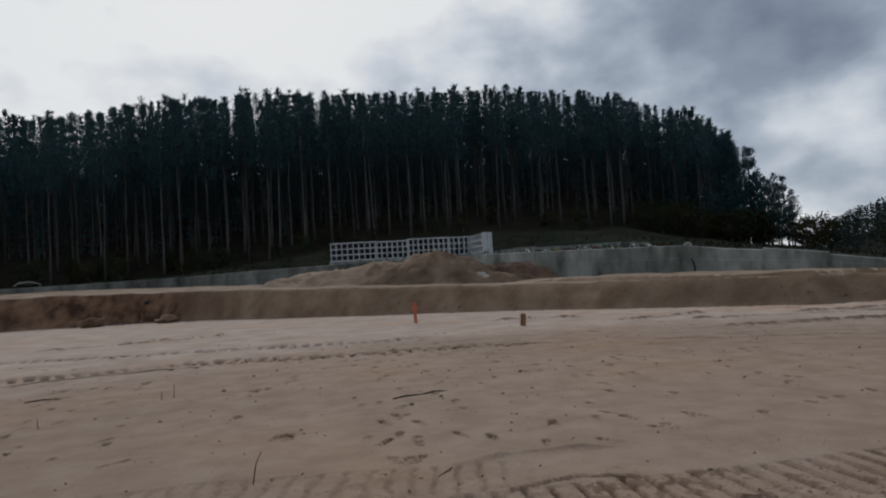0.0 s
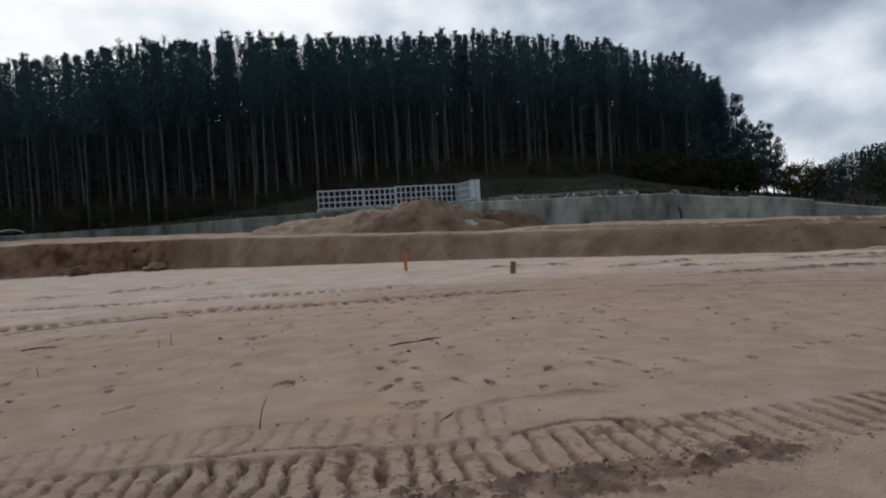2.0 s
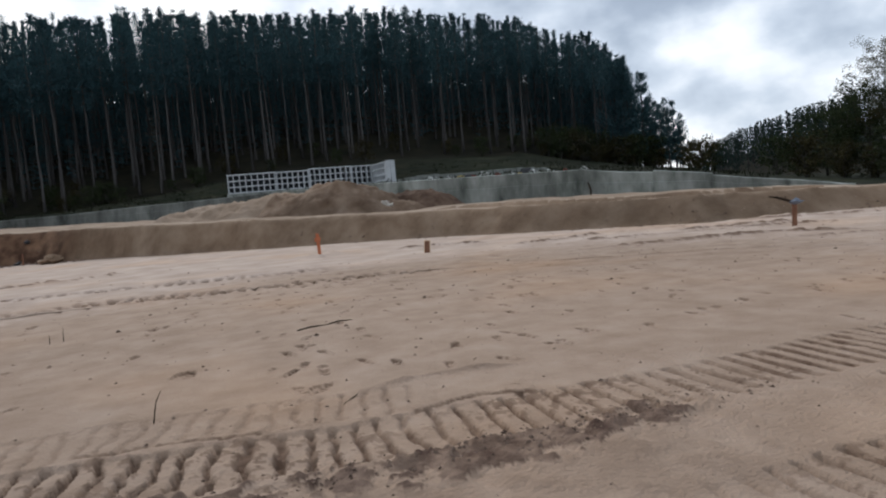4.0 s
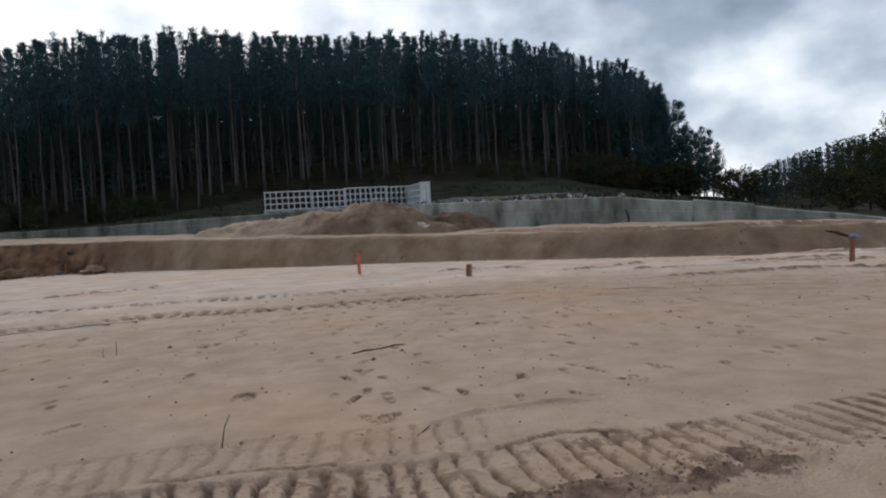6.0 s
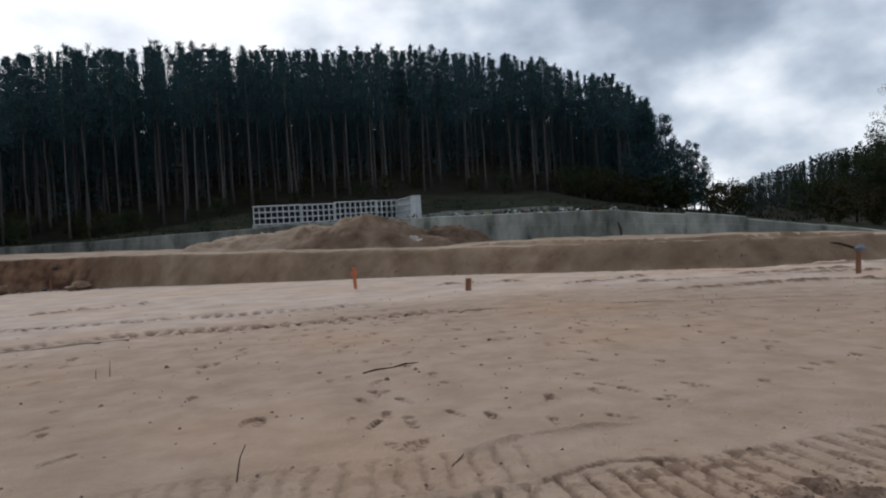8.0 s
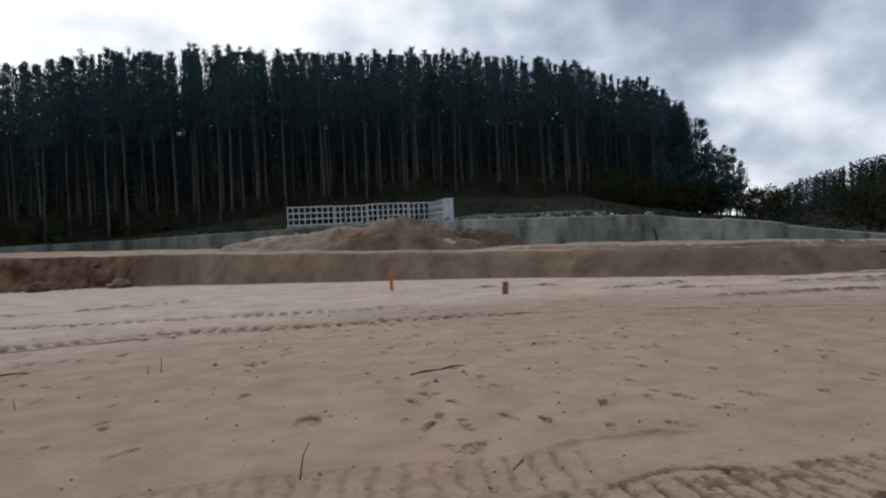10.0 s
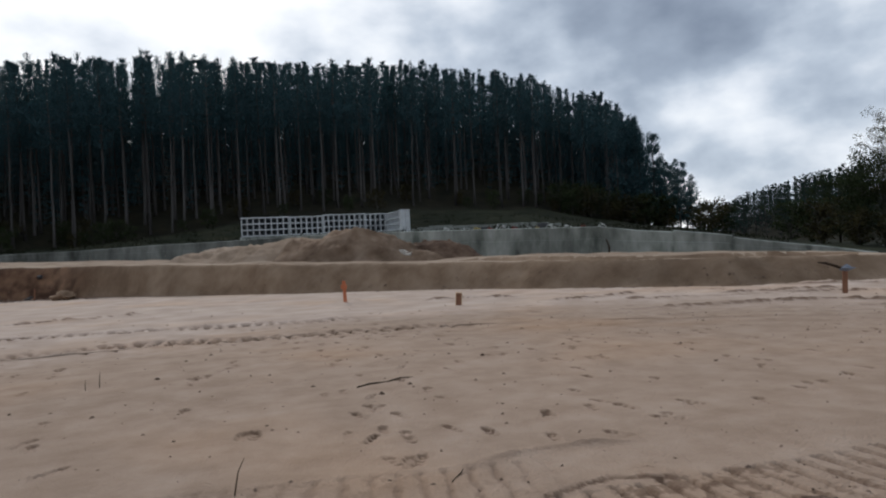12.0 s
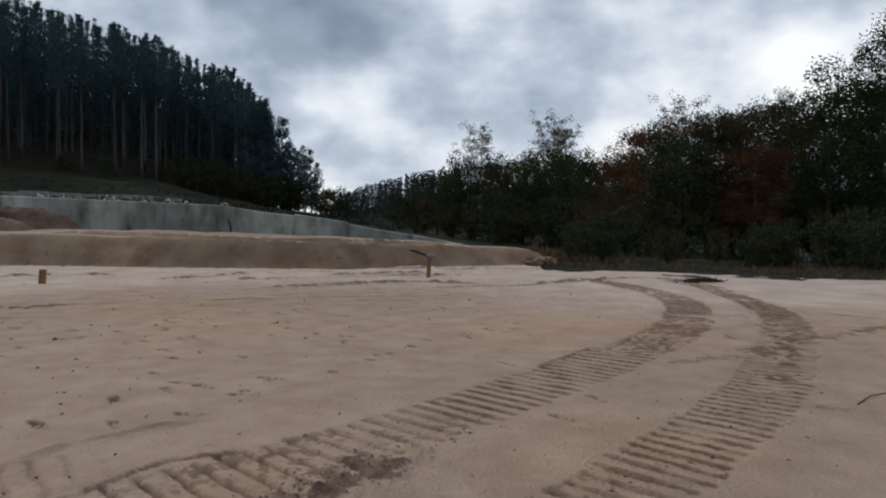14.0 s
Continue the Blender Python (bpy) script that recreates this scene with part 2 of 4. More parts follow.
WHITE_STONE = material("white_stone", [(0.3, (0.60, 0.61, 0.62)), (0.7, (0.75, 0.76, 0.77))], 3, 6, 0.6)
DARK_STONE = material("dark_granite", [(0.3, (0.015, 0.015, 0.017)), (0.7, (0.04, 0.04, 0.043))], 8, 6, 0.35, spec=0.5)
PETALS = [material("petals_" + n, [(0.3, c), (0.7, d)], 8, 4, 0.7, island=0.25) for n, c, d in (
    ("white", (0.62, 0.62, 0.60), (0.78, 0.78, 0.76)), ("red", (0.20, 0.03, 0.025), (0.32, 0.06, 0.05)), ("yellow", (0.42, 0.32, 0.12), (0.56, 0.45, 0.2)))]

# ---------------------------------------------------------------- numbers for the land
rng = np.random.default_rng(7)
LATTICE = rng.random((256, 256))


def value_noise(x, y):
    xi, yi = np.floor(x).astype(int), np.floor(y).astype(int)
    fx, fy = x - xi, y - yi
    fx, fy = fx * fx * (3 - 2 * fx), fy * fy * (3 - 2 * fy)
    a, b = LATTICE[xi & 255, yi & 255], LATTICE[(xi + 1) & 255, yi & 255]
    c, d = LATTICE[xi & 255, (yi + 1) & 255], LATTICE[(xi + 1) & 255, (yi + 1) & 255]
    return (a * (1 - fx) + b * fx) * (1 - fy) + (c * (1 - fx) + d * fx) * fy - 0.5


def fbm(x, y, octaves=4):
    total, amp = 0.0, 1.0
    for i in range(octaves):
        total = total + amp * value_noise(x * 2 ** i + 17.3 * i, y * 2 ** i + 5.1 * i)
        amp *= 0.5
    return total


def table(*pairs):
    keys, vals = zip(*pairs)
    return lambda az: np.interp(az, keys, vals)


# All seen from the middle of the sand field, by compass angle (degrees right of +y) and radius.
MID = (0.0, 1.0)
TOE = table((-100, 45), (-60, 42), (-30, 38), (-18.8, 35.4), (-11.7, 33.5), (-3.7, 28.4), (5.1, 25.2), (14.3, 23.3), (23.6, 21.5), (32.4, 20.1), (40.5, 19.7), (49.7, 21.4), (57.1, 23.2), (100, 23))
BANK_H = table((-100, 0), (-60, 2.6), (-28, 2.55), (-25.8, 2.4), (-24.3, 1.9), (-23.3, 1.5), (-18, 1.44), (-11, 1.31), (-3, 1.17), (6, 1.0), (15, 0.87), (25, 0.8), (34, 0.72), (42, 0.72), (47, 0.65), (50, 0.62), (56, 0.46), (58.5, 0), (100, 0))
WALL_R = table((-60, 76), (-20, 62.9), (-9.23, 56.9), (-9.2, 56), (6, 48), (15, 44), (31, 40), (36.5, 40), (45, 42), (51, 44), (100, 44))
WALL_LOW = table((-100, 0), (-60, 2), (-18, 2), (-9, 1.67), (-4, 1.47), (10, 1.0), (21, 0.66), (31, 0.6), (36.6, 0.41), (41.7, 0.3), (50, -0.1), (59, -0.5), (100, -0.8))
WALL_TOP = table((-100, 0), (-60, 2.3), (-18, 2.41), (-9, 2.48), (-5, 2.59), (1.5, 2.63), (6, 2.72), (16, 2.56), (25, 2.35), (31, 2.2), (34, 1.87), (36.6, 1.69), (40, 1.36), (43.6, 0.92), (47.4, 0.5), (50, 0.1), (59, -0.6), (100, -0.9))
PLOT_Z = table((-100, 0), (-60, 2.7), (-15, 2.75), (-5, 2.95), (0, 2.95), (16, 2.95), (25, 3.0), (35, 2.3), (40, 1.6), (50, -0.2), (59, -0.9), (100, -1.1))
EDGE_R = table((-60, 85), (-20, 82), (0, 84), (15, 86), (25, 90), (30, 94), (35, 98), (60, 100))
EDGE_Z = table((-100, 0), (-60, 3), (-15.6, 3.0), (-11, 3.05), (-1.6, 5.1), (4.8, 6.4), (14, 7.2), (26, 6.5), (29.5, 5.2), (35, 3.2), (38, 2.4), (45, 0), (60, -1.2), (100, -1.5))
CREST_S = table((-120, 0), (-70, 0.15), (20, 0.175), (27, 0.16), (30, 0.125), (32, 0.095), (34, 0.055), (35.3, 0.03), (36.2, 0.008), (38, -0.002), (45, -0.008), (60, -0.015), (100, -0.015), (120, 0))
RIDGE_Z = table((-120, 0), (-70, 20), (30, 20), (36, 3), (38.6, -1), (40, 2.5), (42, 7), (45, 10.5), (48.6, 13.5), (52, 15.5), (57, 17), (63, 15.5), (80, 14.5), (110, 0))
TOP_SLOPE = table((-40, 0.225), (-17.8, 0.238), (-12.7, 0.262), (-5, 0.278), (5, 0.277), (16.7, 0.272), (25.5, 0.244), (29.5, 0.216), (31.7, 0.205), (34.2, 0.172), (35.4, 0.14), (36.1, 0.095), (38.6, 0.088))


def polar(x, y):
    return np.degrees(np.arctan2(x - MID[0], y - MID[1])), np.hypot(x - MID[0], y - MID[1])


def place(az, r):
    return MID[0] + r * math.sin(radians(az)), MID[1] + r * math.cos(radians(az))


def along(x, y, line):
    """Distance from a line of points, signed side offset and distance run along it."""
    best = np.full(x.shape, 1e9)
    side, run = np.zeros(x.shape), np.zeros(x.shape)
    done = 0.0
    for (x0, y0), (x1, y1) in zip(line, line[1:]):
        dx, dy = x1 - x0, y1 - y0
        size = math.hypot(dx, dy)
        t = np.clip(((x - x0) * dx + (y - y0) * dy) / size ** 2, 0, 1)
        ex, ey = x - x0 - t * dx, y - y0 - t * dy
        d = np.hypot(ex, ey)
        near = d < best
        best = np.where(near, d, best)
        side = np.where(near, (dx * ey - dy * ex) / size, side)
        run = np.where(near, done + t * size, run)
        done += size
    return best, side, run, done


def curve(points, step=0.25):
    """A smooth line through a few points."""
    p = [Vector((*q, 0)) for q in points]
    p = [p[0] * 2 - p[1]] + p + [p[-1] * 2 - p[-2]]
    out = []
    for a, b, c, d in zip(p, p[1:], p[2:], p[3:]):
        n = max(2, int((c - b).length / step / 3))
        for i in range(n):
            t = i / n
            q = 0.5 * (2 * b + (c - a) * t + (2 * a - 5 * b + 4 * c - d) * t * t + (3 * b - a - 3 * c + d) * t ** 3)
            out.append((q.x, q.y))
    return out + [tuple(p[-2].xy)]


CRAWLER = [  # belts of a bulldozer, and how deep they sank
    (curve([(-4.5, 4.2), (-2.5, 4.78), (-1.1, 5.02), (-0.2, 4.96), (0.76, 4.82), (1.7, 4.62)]), 0.62, 0.42),
    (curve([(-4.6, 4.7), (-2.6, 4.5), (-1.3, 4.40), (-0.3, 4.25), (0.7, 4.08), (1.35, 4.05), (2.2, 3.99), (3.7, 3.97), (5.7, 4.1), (7.65, 4.28), (9.6, 4.72), (11.6, 5.6), (13.0, 6.7), (14.2, 8.2), (15.0, 9.8)]), 0.70, 1.0),
    (curve([(-2.5, 2.9), (0.3, 2.6), (1.9, 2.5), (3.1, 2.5), (4.2, 2.53), (6.0, 2.65), (8.75, 3.2), (10.9, 3.87), (12.9, 4.95), (15.2, 6.6), (17, 8.6)]), 0.62, 1.35),
]
TYRES = [
    (curve([(-9, 16.6), (-5.4, 16.2), (-3.2, 15.7), (-1.1, 15.6), (1.07, 15.06), (2.7, 14.9)]), 0.7),
    (curve([(-8, 12.3), (-4.2, 12.8), (-2.75, 13.2), (-1.5, 13.45), (0.8, 12.7), (2.6, 12.7), (3.9, 12.5)]), 0.75),
]
RIDGES = [  # low broken windrows left by the grader blade
    (curve([(8.3, 14.65), (9.7, 14.2), (10.7, 13.6), (12.2, 12.7), (13.4, 11.6)]), 0.17),
    (curve([(7.4, 12.65), (9.2, 12.0), (10.7, 11.3), (11.9, 9.8)]), 0.15),
    (curve([(10.8, 14.3), (12.5, 13.2), (14.7, 12.3), (17.7, 11.3)]), 0.2),
    (curve([(13.2, 15.4), (14.5, 14.2), (17.0, 12.6), (19.5, 10.8)]), 0.22),
    (curve([(6.4, 16.2), (8.2, 15.6), (10.4, 15.9), (12.2, 14.9)]), 0.17),
    (curve([(9.8, 10.4), (12.2, 9.2), (15.0, 8.9), (17.6, 8.2)]), 0.16),
    (curve([(3.0, 12.3), (3.5, 12.6), (4.3, 12.2)]), 0.07),
    (curve([(4.9, 18.7), (6.2, 18.5), (7.4, 17.6)]), 0.17),
    (curve([(-6.8, 19.3), (-4.6, 19.6), (-2.0, 20.6)]), 0.2),
    (curve([(0.9, 5.0), (1.45, 5.12), (1.85, 5.14), (2.4, 5.02)]), 0.05),
]
LEDGES = [  # torn edges beside the belts
    curve([(1.30, 4.36), (1.5, 4.42), (1.72, 4.46), (1.88, 4.42), (2.12, 4.33)], 0.1),
    curve([(-0.6, 4.74), (-0.23, 4.68), (0.07, 4.61), (0.45, 4.52)], 0.1),
    curve([(5.3, 4.42), (5.9, 4.5), (6.5, 4.56)], 0.1),
]
PRINTS = [(0.96, 6.87), (0.81, 6.69), (0.75, 5.94), (1.0, 5.79), (0.85, 5.29), (-1.9, 6.49), (-2.39, 7.14), (-1.69, 7.73), (-1.58, 6.88), (-1.31, 6.16), (-3.24, 10.39),
          (1.52, 10.28), (-0.22, 9.72), (-0.39, 9.36), (-0.02, 6.44), (2.17, 5.98), (3.41, 8.14), (5.03, 7.29), (4.93, 6.69), (2.79, 5.87), (3.26, 5.67), (2.33, 5.22),
          (1.35, 5.91), (2.14, 5.98), (2.73, 6.12), (2.87, 5.46), (3.32, 5.74), (6.2, 5.98), (6.99, 5.81), (3.97, 3.35), (4.59, 3.44), (8.28, 3.66), (5.67, 2.09), (5.21, 4.7)]
rp = random.Random(11)
for ax, ay, bx, by, n in ((0.9, 5.2, 2.6, 15.5, 15), (0.6, 5.4, 1.8, 14.5, 12), (-2.2, 6.2, -3.4, 11.5, 8), (2.0, 5.4, 6.4, 12.5, 13), (3.4, 8.2, 2.2, 14, 9), (2.9, 5.4, 8.5, 6.4, 9), (-0.4, 9.2, 1.6, 13.5, 7), (4.0, 9.5, 9.0, 9.0, 8)):
    for i in range(n):
        f = (i + rp.uniform(-0.2, 0.2)) / n
        PRINTS.append((ax + (bx - ax) * f + rp.uniform(-0.25, 0.25), ay + (by - ay) * f + rp.uniform(-0.15, 0.15)))
for i in range(150):
    PRINTS.append((rp.uniform(-5, 9), rp.uniform(5.6, 16)))


def broad(x, y):
    """The land without tracks."""
    az, r = polar(x, y)
    toe = TOE(az) + 0.45 * fbm(x * 0.45, y * 0.45, 3)
    lip = 1.0 + 0.25 * fbm(x * 0.7 + 40, y * 0.7, 3)
    wall = WALL_R(az)
    rs = [0 * r, toe, toe + 0.45 * lip, toe + 0.9 * lip, toe + lip, wall + 0.1, wall + 0.7, np.maximum(wall + 9, 60), EDGE_R(az), 0 * r + 140, 0 * r + 265, 0 * r + 420, 0 * r + 5000]
    zs = [0 * r, 0 * r, 0.5 * BANK_H(az), 0.97 * BANK_H(az), BANK_H(az) + 0.04 * fbm(x * 0.35, y * 0.35, 3), WALL_LOW(az), WALL_TOP(az) - 0.12, PLOT_Z(az), EDGE_Z(az), 140 * CREST_S(az), RIDGE_Z(az), RIDGE_Z(az) * 0.6, 0 * r]
    z = np.zeros(r.shape)
    for a, b, za, zb in zip(rs, rs[1:], zs, zs[1:]):
        t = np.clip((r - a) / np.maximum(b - a, 1e-3), 0, 1)
        z = np.where((r >= a) & (r < b), za + (zb - za) * t, z)
    far = np.clip((r - 60) / 60, 0, 1)
    z += far * 1.2 * fbm(x * 0.03, y * 0.03, 3)
    terrace = np.clip((r - toe - lip) / 2, 0, 1) * np.clip((wall - 0.6 - r) / 1.5, 0, 1)
    z += terrace * 0.13 * fbm(x * 0.5 + 9, y * 0.5, 4)
    face = np.clip((r - toe) / 0.3, 0, 1) * np.clip((toe + lip + 0.3 - r) / 0.3, 0, 1) * np.clip(BANK_H(az) * 2, 0, 1)
    z += face * (0.08 * fbm(x * 1.6, y * 1.6, 4) + 0.05 * fbm(x * 5, y * 5, 3))
    ledge = toe + lip + 3.0 + 0.8 * fbm(x * 0.3, y * 0.3 + 3, 2)
    z += 0.13 * np.clip((r - ledge) / 0.12, 0, 1) * np.clip((wall - 1 - r) / 3, 0, 1) * np.clip((az - 17) / 4, 0, 1) * np.clip((50 - az) / 4, 0, 1)
    plot = np.clip((r - wall - 0.5) / 2, 0, 1)
    z += plot * 0.25 * fbm(x * 0.4, y * 0.4 + 30, 4)
    return z, az, r, toe, lip, wall


def land(x, y, want_zone=False):
    z, az, r, toe, lip, wall = broad(x, y)
    field = np.clip((toe - 0.2 - r) / 1.5, 0, 1)
    z += field * (0.05 * fbm(x * 0.22, y * 0.22, 2) + 0.018 * fbm(x * 1.1, y * 1.4, 4))
    z += 0.12 * np.exp(-((x - 3.0) / 0.7) ** 2 - ((y - 19.1) / 0.4) ** 2) * (1 + fbm(x * 3, y * 3, 3))
    near = (r < 24) & (r > 1)
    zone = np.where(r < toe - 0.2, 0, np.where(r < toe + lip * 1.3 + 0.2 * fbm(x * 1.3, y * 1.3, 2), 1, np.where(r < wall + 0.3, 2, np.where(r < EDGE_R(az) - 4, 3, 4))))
    ledge = toe + lip + 3.0 + 0.8 * fbm(x * 0.3, y * 0.3 + 3, 2)
    zone = np.where((zone == 2) & (np.abs(r - ledge) < 0.3) & (az > 18) & (az < 49), 1, zone)
    weedy = (az > 57.5 + 2 * fbm(x * 0.8, y * 0.8, 3)) | (az < -70)
    zone = np.where(weedy & (r > 20.5 + 2.5 * fbm(x * 0.5, y * 0.5, 4)) & (r < 900) & (r < EDGE_R(az)), 3, zone)
    zone = np.where((np.abs(az) > 100) & (r > 60), 3, zone)
    xs, ys = x[near], y[near]
    # Second array: moist soil, plus shade painted along the relief.
    dz, damp_shade = np.zeros(xs.shape), np.zeros(xs.shape)
    ragged = fbm(xs * 5, ys * 5, 3)
    crumb = fbm(xs * 13, ys * 13, 3)
    grit = value_noise(xs * 31, ys * 31)
    for line, width, sink in CRAWLER:
        d, side, run, whole = along(xs, ys, line)
        inside = np.clip((width / 2 - d + 0.05 * ragged + 0.03 * crumb) / 0.03, 0, 1) * np.clip(np.minimum(run, whole - run) / 0.5, 0, 1)
        left = np.clip((2.2 - xs) / 1.6, 0, 1)
        phase = (run / 0.152 + (0.3 + 0.5 * left) * value_noise(xs * 1.7, ys * 1.7) + (0.12 + 0.25 * left) * ragged) % 1.0
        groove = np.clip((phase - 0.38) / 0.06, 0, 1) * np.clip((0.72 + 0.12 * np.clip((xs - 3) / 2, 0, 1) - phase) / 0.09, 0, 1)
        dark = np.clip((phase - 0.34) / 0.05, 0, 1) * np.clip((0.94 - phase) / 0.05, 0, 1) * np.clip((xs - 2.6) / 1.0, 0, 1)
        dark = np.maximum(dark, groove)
        sink = sink * (np.clip((xs - 2.1) / 0.9, 0.15, 1) if sink > 1.1 else 1.0)
        crisp = np.clip(0.95 + 0.9 * fbm(xs * 0.7 + 3, ys * 0.7, 3) - 0.1 * left, 0.35, 1.2)
        fill = np.clip(0.5 + 2.2 * crumb + 0.8 * grit, 0, 1)
        lip = np.exp(-((phase - 0.3) / 0.07) ** 2)
        dz += sink * inside * (-0.006 - 0.014 * left - (0.062 - 0.014 * left) * groove * crisp * (1 - 0.5 * left * fill) + 0.008 * lip * (1 - left) + 0.005 * ragged + (0.004 + 0.014 * left) * crumb)
        rim = np.exp(-((d - width / 2 - 0.05) / 0.06) ** 2)
        low = np.where(side < 0, 1.0, 0.0) * np.clip((3.4 - xs) / 1.5, 0, 1)
        dz += sink * rim * low * (0.006 + 0.05 * np.clip(crumb + 0.5 * ragged, 0, 1))
        # Threshold for the moist, worn stretches of the belts only.
        wet_shade = 1.0 * fbm(xs * 0.7 + 11, ys * 0.7, 3) + 0.85 * np.clip((xs - 7.5) / 3.0, 0, 1)
        # Shade down in the tread grooves is put into the colour here.
        damp_shade = np.maximum(damp_shade, np.minimum(sink, 1) * inside * dark * np.clip(1.0 + 1.2 * fbm(xs * 2.3, ys * 2.3 + 4, 3) + 0.9 * crumb, 0, 1))
        damp_shade = np.maximum(damp_shade, 0.8 * np.minimum(sink, 1) * inside * (wet_shade + 0.6 * crumb + 0.5 * grit > 0.45))
        damp_shade = np.maximum(damp_shade, 0.75 * sink * inside * left * (crumb + 0.5 * grit + 0.3 * ragged > 0.33))
        drip = (np.abs(side + 0.06) < 0.07 + 0.25 * crumb) & (xs > 6.3) & (xs < 11) & (ys < 4.1)
        damp_shade = np.maximum(damp_shade, drip * np.clip(0.8 + ragged, 0, 1))
        damp_shade = np.maximum(damp_shade, 0.8 * (rim > 0.3) * (side < 0) * (xs < 2.6 + ragged) * sink * (fbm(xs * 0.8, ys * 0.8 + 6, 3) + 0.9 * crumb > 0.2))
    for line in LEDGES:
        d, side, run, whole = along(xs, ys, line)
        keep = (run > 0.02) & (run < whole - 0.02)
        off = side + 0.03 * ragged + 0.02 * crumb
        dz += keep * 0.016 * np.clip(off / 0.02, 0, 1) * np.clip((0.25 - off) / 0.25, 0, 1) * (d < 0.4)
        # Dark line painted along the torn edge as its shade.
        damp_shade = np.maximum(damp_shade, keep * (off < 0.012) * (off > -0.016))
    for line, width in RIDGES:
        d, side, run, whole = along(xs, ys, line)
        keep = np.clip(np.minimum(run, whole - run) / 0.4, 0, 1) * np.clip(0.75 + 2.0 * fbm(xs * 0.9 + 2, ys * 0.9, 3), 0, 1)
        off = side + 0.12 * ragged * width * 10 * 0.3
        dz += keep * (0.02 + 0.25 * width) * np.exp(-(off / width) ** 2) * (d < 4 * width) * (1 + ragged)
        # Near flank of each windrow is darkened in colour as its shade.
        damp_shade = np.maximum(damp_shade, min(1.0, 8 * width) * keep * (off < 0.0) * (off > -1.0 * width) * (d < 3 * width) * (crumb + ragged > -0.2))
    for line, width in TYRES:
        d, side, run, whole = along(xs, ys, line)
        inside = np.clip((width / 2 - d) / 0.04, 0, 1) * np.clip(np.minimum(run, whole - run) / 0.6, 0, 1) * np.clip(0.95 + 1.0 * fbm(xs * 0.8 + 5, ys * 0.8, 3), 0.45, 1)
        phase = (run / 0.25 + side / width * 0.5) % 1.0
        lug = np.clip((phase - 0.2) / 0.12, 0, 1) * np.clip((0.75 - phase) / 0.12, 0, 1)
        dz += inside * (-0.006 - 0.08 * lug + 0.01 * ragged) + 0.04 * np.exp(-((d - width / 2 - 0.06) / 0.06) ** 2) * np.clip(ragged + 0.35, 0, 1)
        # Shade of the lug hollows, painted dark.
        damp_shade = np.maximum(damp_shade, inside * (lug + 0.8 * fbm(xs * 3, ys * 3, 2) > 0.3))
    d, side, run, whole = along(xs, ys, [(-2.4, 4.15), (-0.8, 3.75), (0.3, 3.62), (1.4, 3.5), (2.2, 3.56), (2.7, 3.62)])
    grain = fbm(xs * 9, ys * 9, 4)
    churned = (d < 0.11 + 0.10 * fbm(xs * 1.2, ys * 1.2, 2) + 0.07 * np.exp(-((xs - 1.5) / 0.5) ** 2) + 0.26 * grain + 0.06 * grit) & (run < whole - 0.05)
    dz += np.clip((0.3 - d) / 0.15, 0, 1) * (0.035 * grain + 0.02 * grit)
    below = np.clip((3.5 - ys) / 0.3, 0, 1) * np.clip((ys - 2.5) / 0.3, 0, 1) * np.clip((2.6 - np.abs(xs - 0.4)) / 0.8, 0, 1)
    damp_shade = np.maximum(damp_shade, 0.5 * below * np.clip(0.4 + grain + fbm(xs * 1.5, ys * 1.5, 3), 0, 1))
    dz += below * 0.016 * grain
    corner = np.clip((0.2 - xs) / 1.2, 0, 1) * np.clip((4.5 - ys) / 0.4, 0, 1)
    damp_shade = np.maximum(damp_shade, 0.85 * corner * np.clip(0.65 + 1.4 * grain + 0.6 * ragged, 0, 1))
    dz += corner * 0.02 * grain
    turn = random.Random(5)
    for px, py in PRINTS:
        a = turn.gauss(0.1, 0.3)
        ex, ey = xs - px, ys - py
        u, v = ex * math.cos(a) - ey * math.sin(a), ex * math.sin(a) + ey * math.cos(a)
        close = (np.abs(u) < 0.35) & (np.abs(v) < 0.4)
        waist = 0.04 - 0.009 * np.cos(v[close] * 20)
        q = np.sqrt((u[close] / waist) ** 2 + (v[close] / 0.115) ** 2) + 0.35 * ragged[close]
        deep, shade_pick, gap = turn.uniform(0.45, 1.1), turn.random(), turn.uniform(0.055, 0.085)
        bar = ((v[close] + 0.13 + 0.25 * np.abs(u[close])) % gap < 0.4 * gap) & (q < 1.0)
        dz[close] += deep * (-0.018 * np.clip((1.2 - q) / 0.15, 0, 1) - 0.010 * bar + 0.008 * np.exp(-((q - 1.4) / 0.2) ** 2))
        # Far rim and some sole bars get a dark line painted for shade.
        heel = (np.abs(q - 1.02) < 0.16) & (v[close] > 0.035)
        damp_shade[close] = np.maximum(damp_shade[close], (heel | (bar & (shade_pick < 0.55))) * min(1.0, 0.5 + deep * 0.6))
    # old, half blown-over marks between the belts
    faint = np.clip(fbm(xs * 0.35 + 21, ys * 0.35, 2) + 0.15, 0, 1) * (ys < 9)
    dz += 0.016 * faint * np.sin(2 * np.pi * (xs * 0.9 + ys * 0.35) / 0.17) * (value_noise(xs * 1.5, ys * 1.5) > 0)
    fade = np.clip((23 - r[near]) / 3, 0, 1) * np.clip((r[near] - 2.2) / 0.3, 0, 1) * np.clip((az[near] + 43) / 4, 0, 1) * np.clip((100 - az[near]) / 4, 0, 1)
    z[near] += dz * fade
    if want_zone:
        states = {k: np.zeros(r.shape) for k in ("dry", "wet_shade", "churned", "topsoil")}
        veil = fbm(x * 0.22 + 7, y * 0.22, 3)
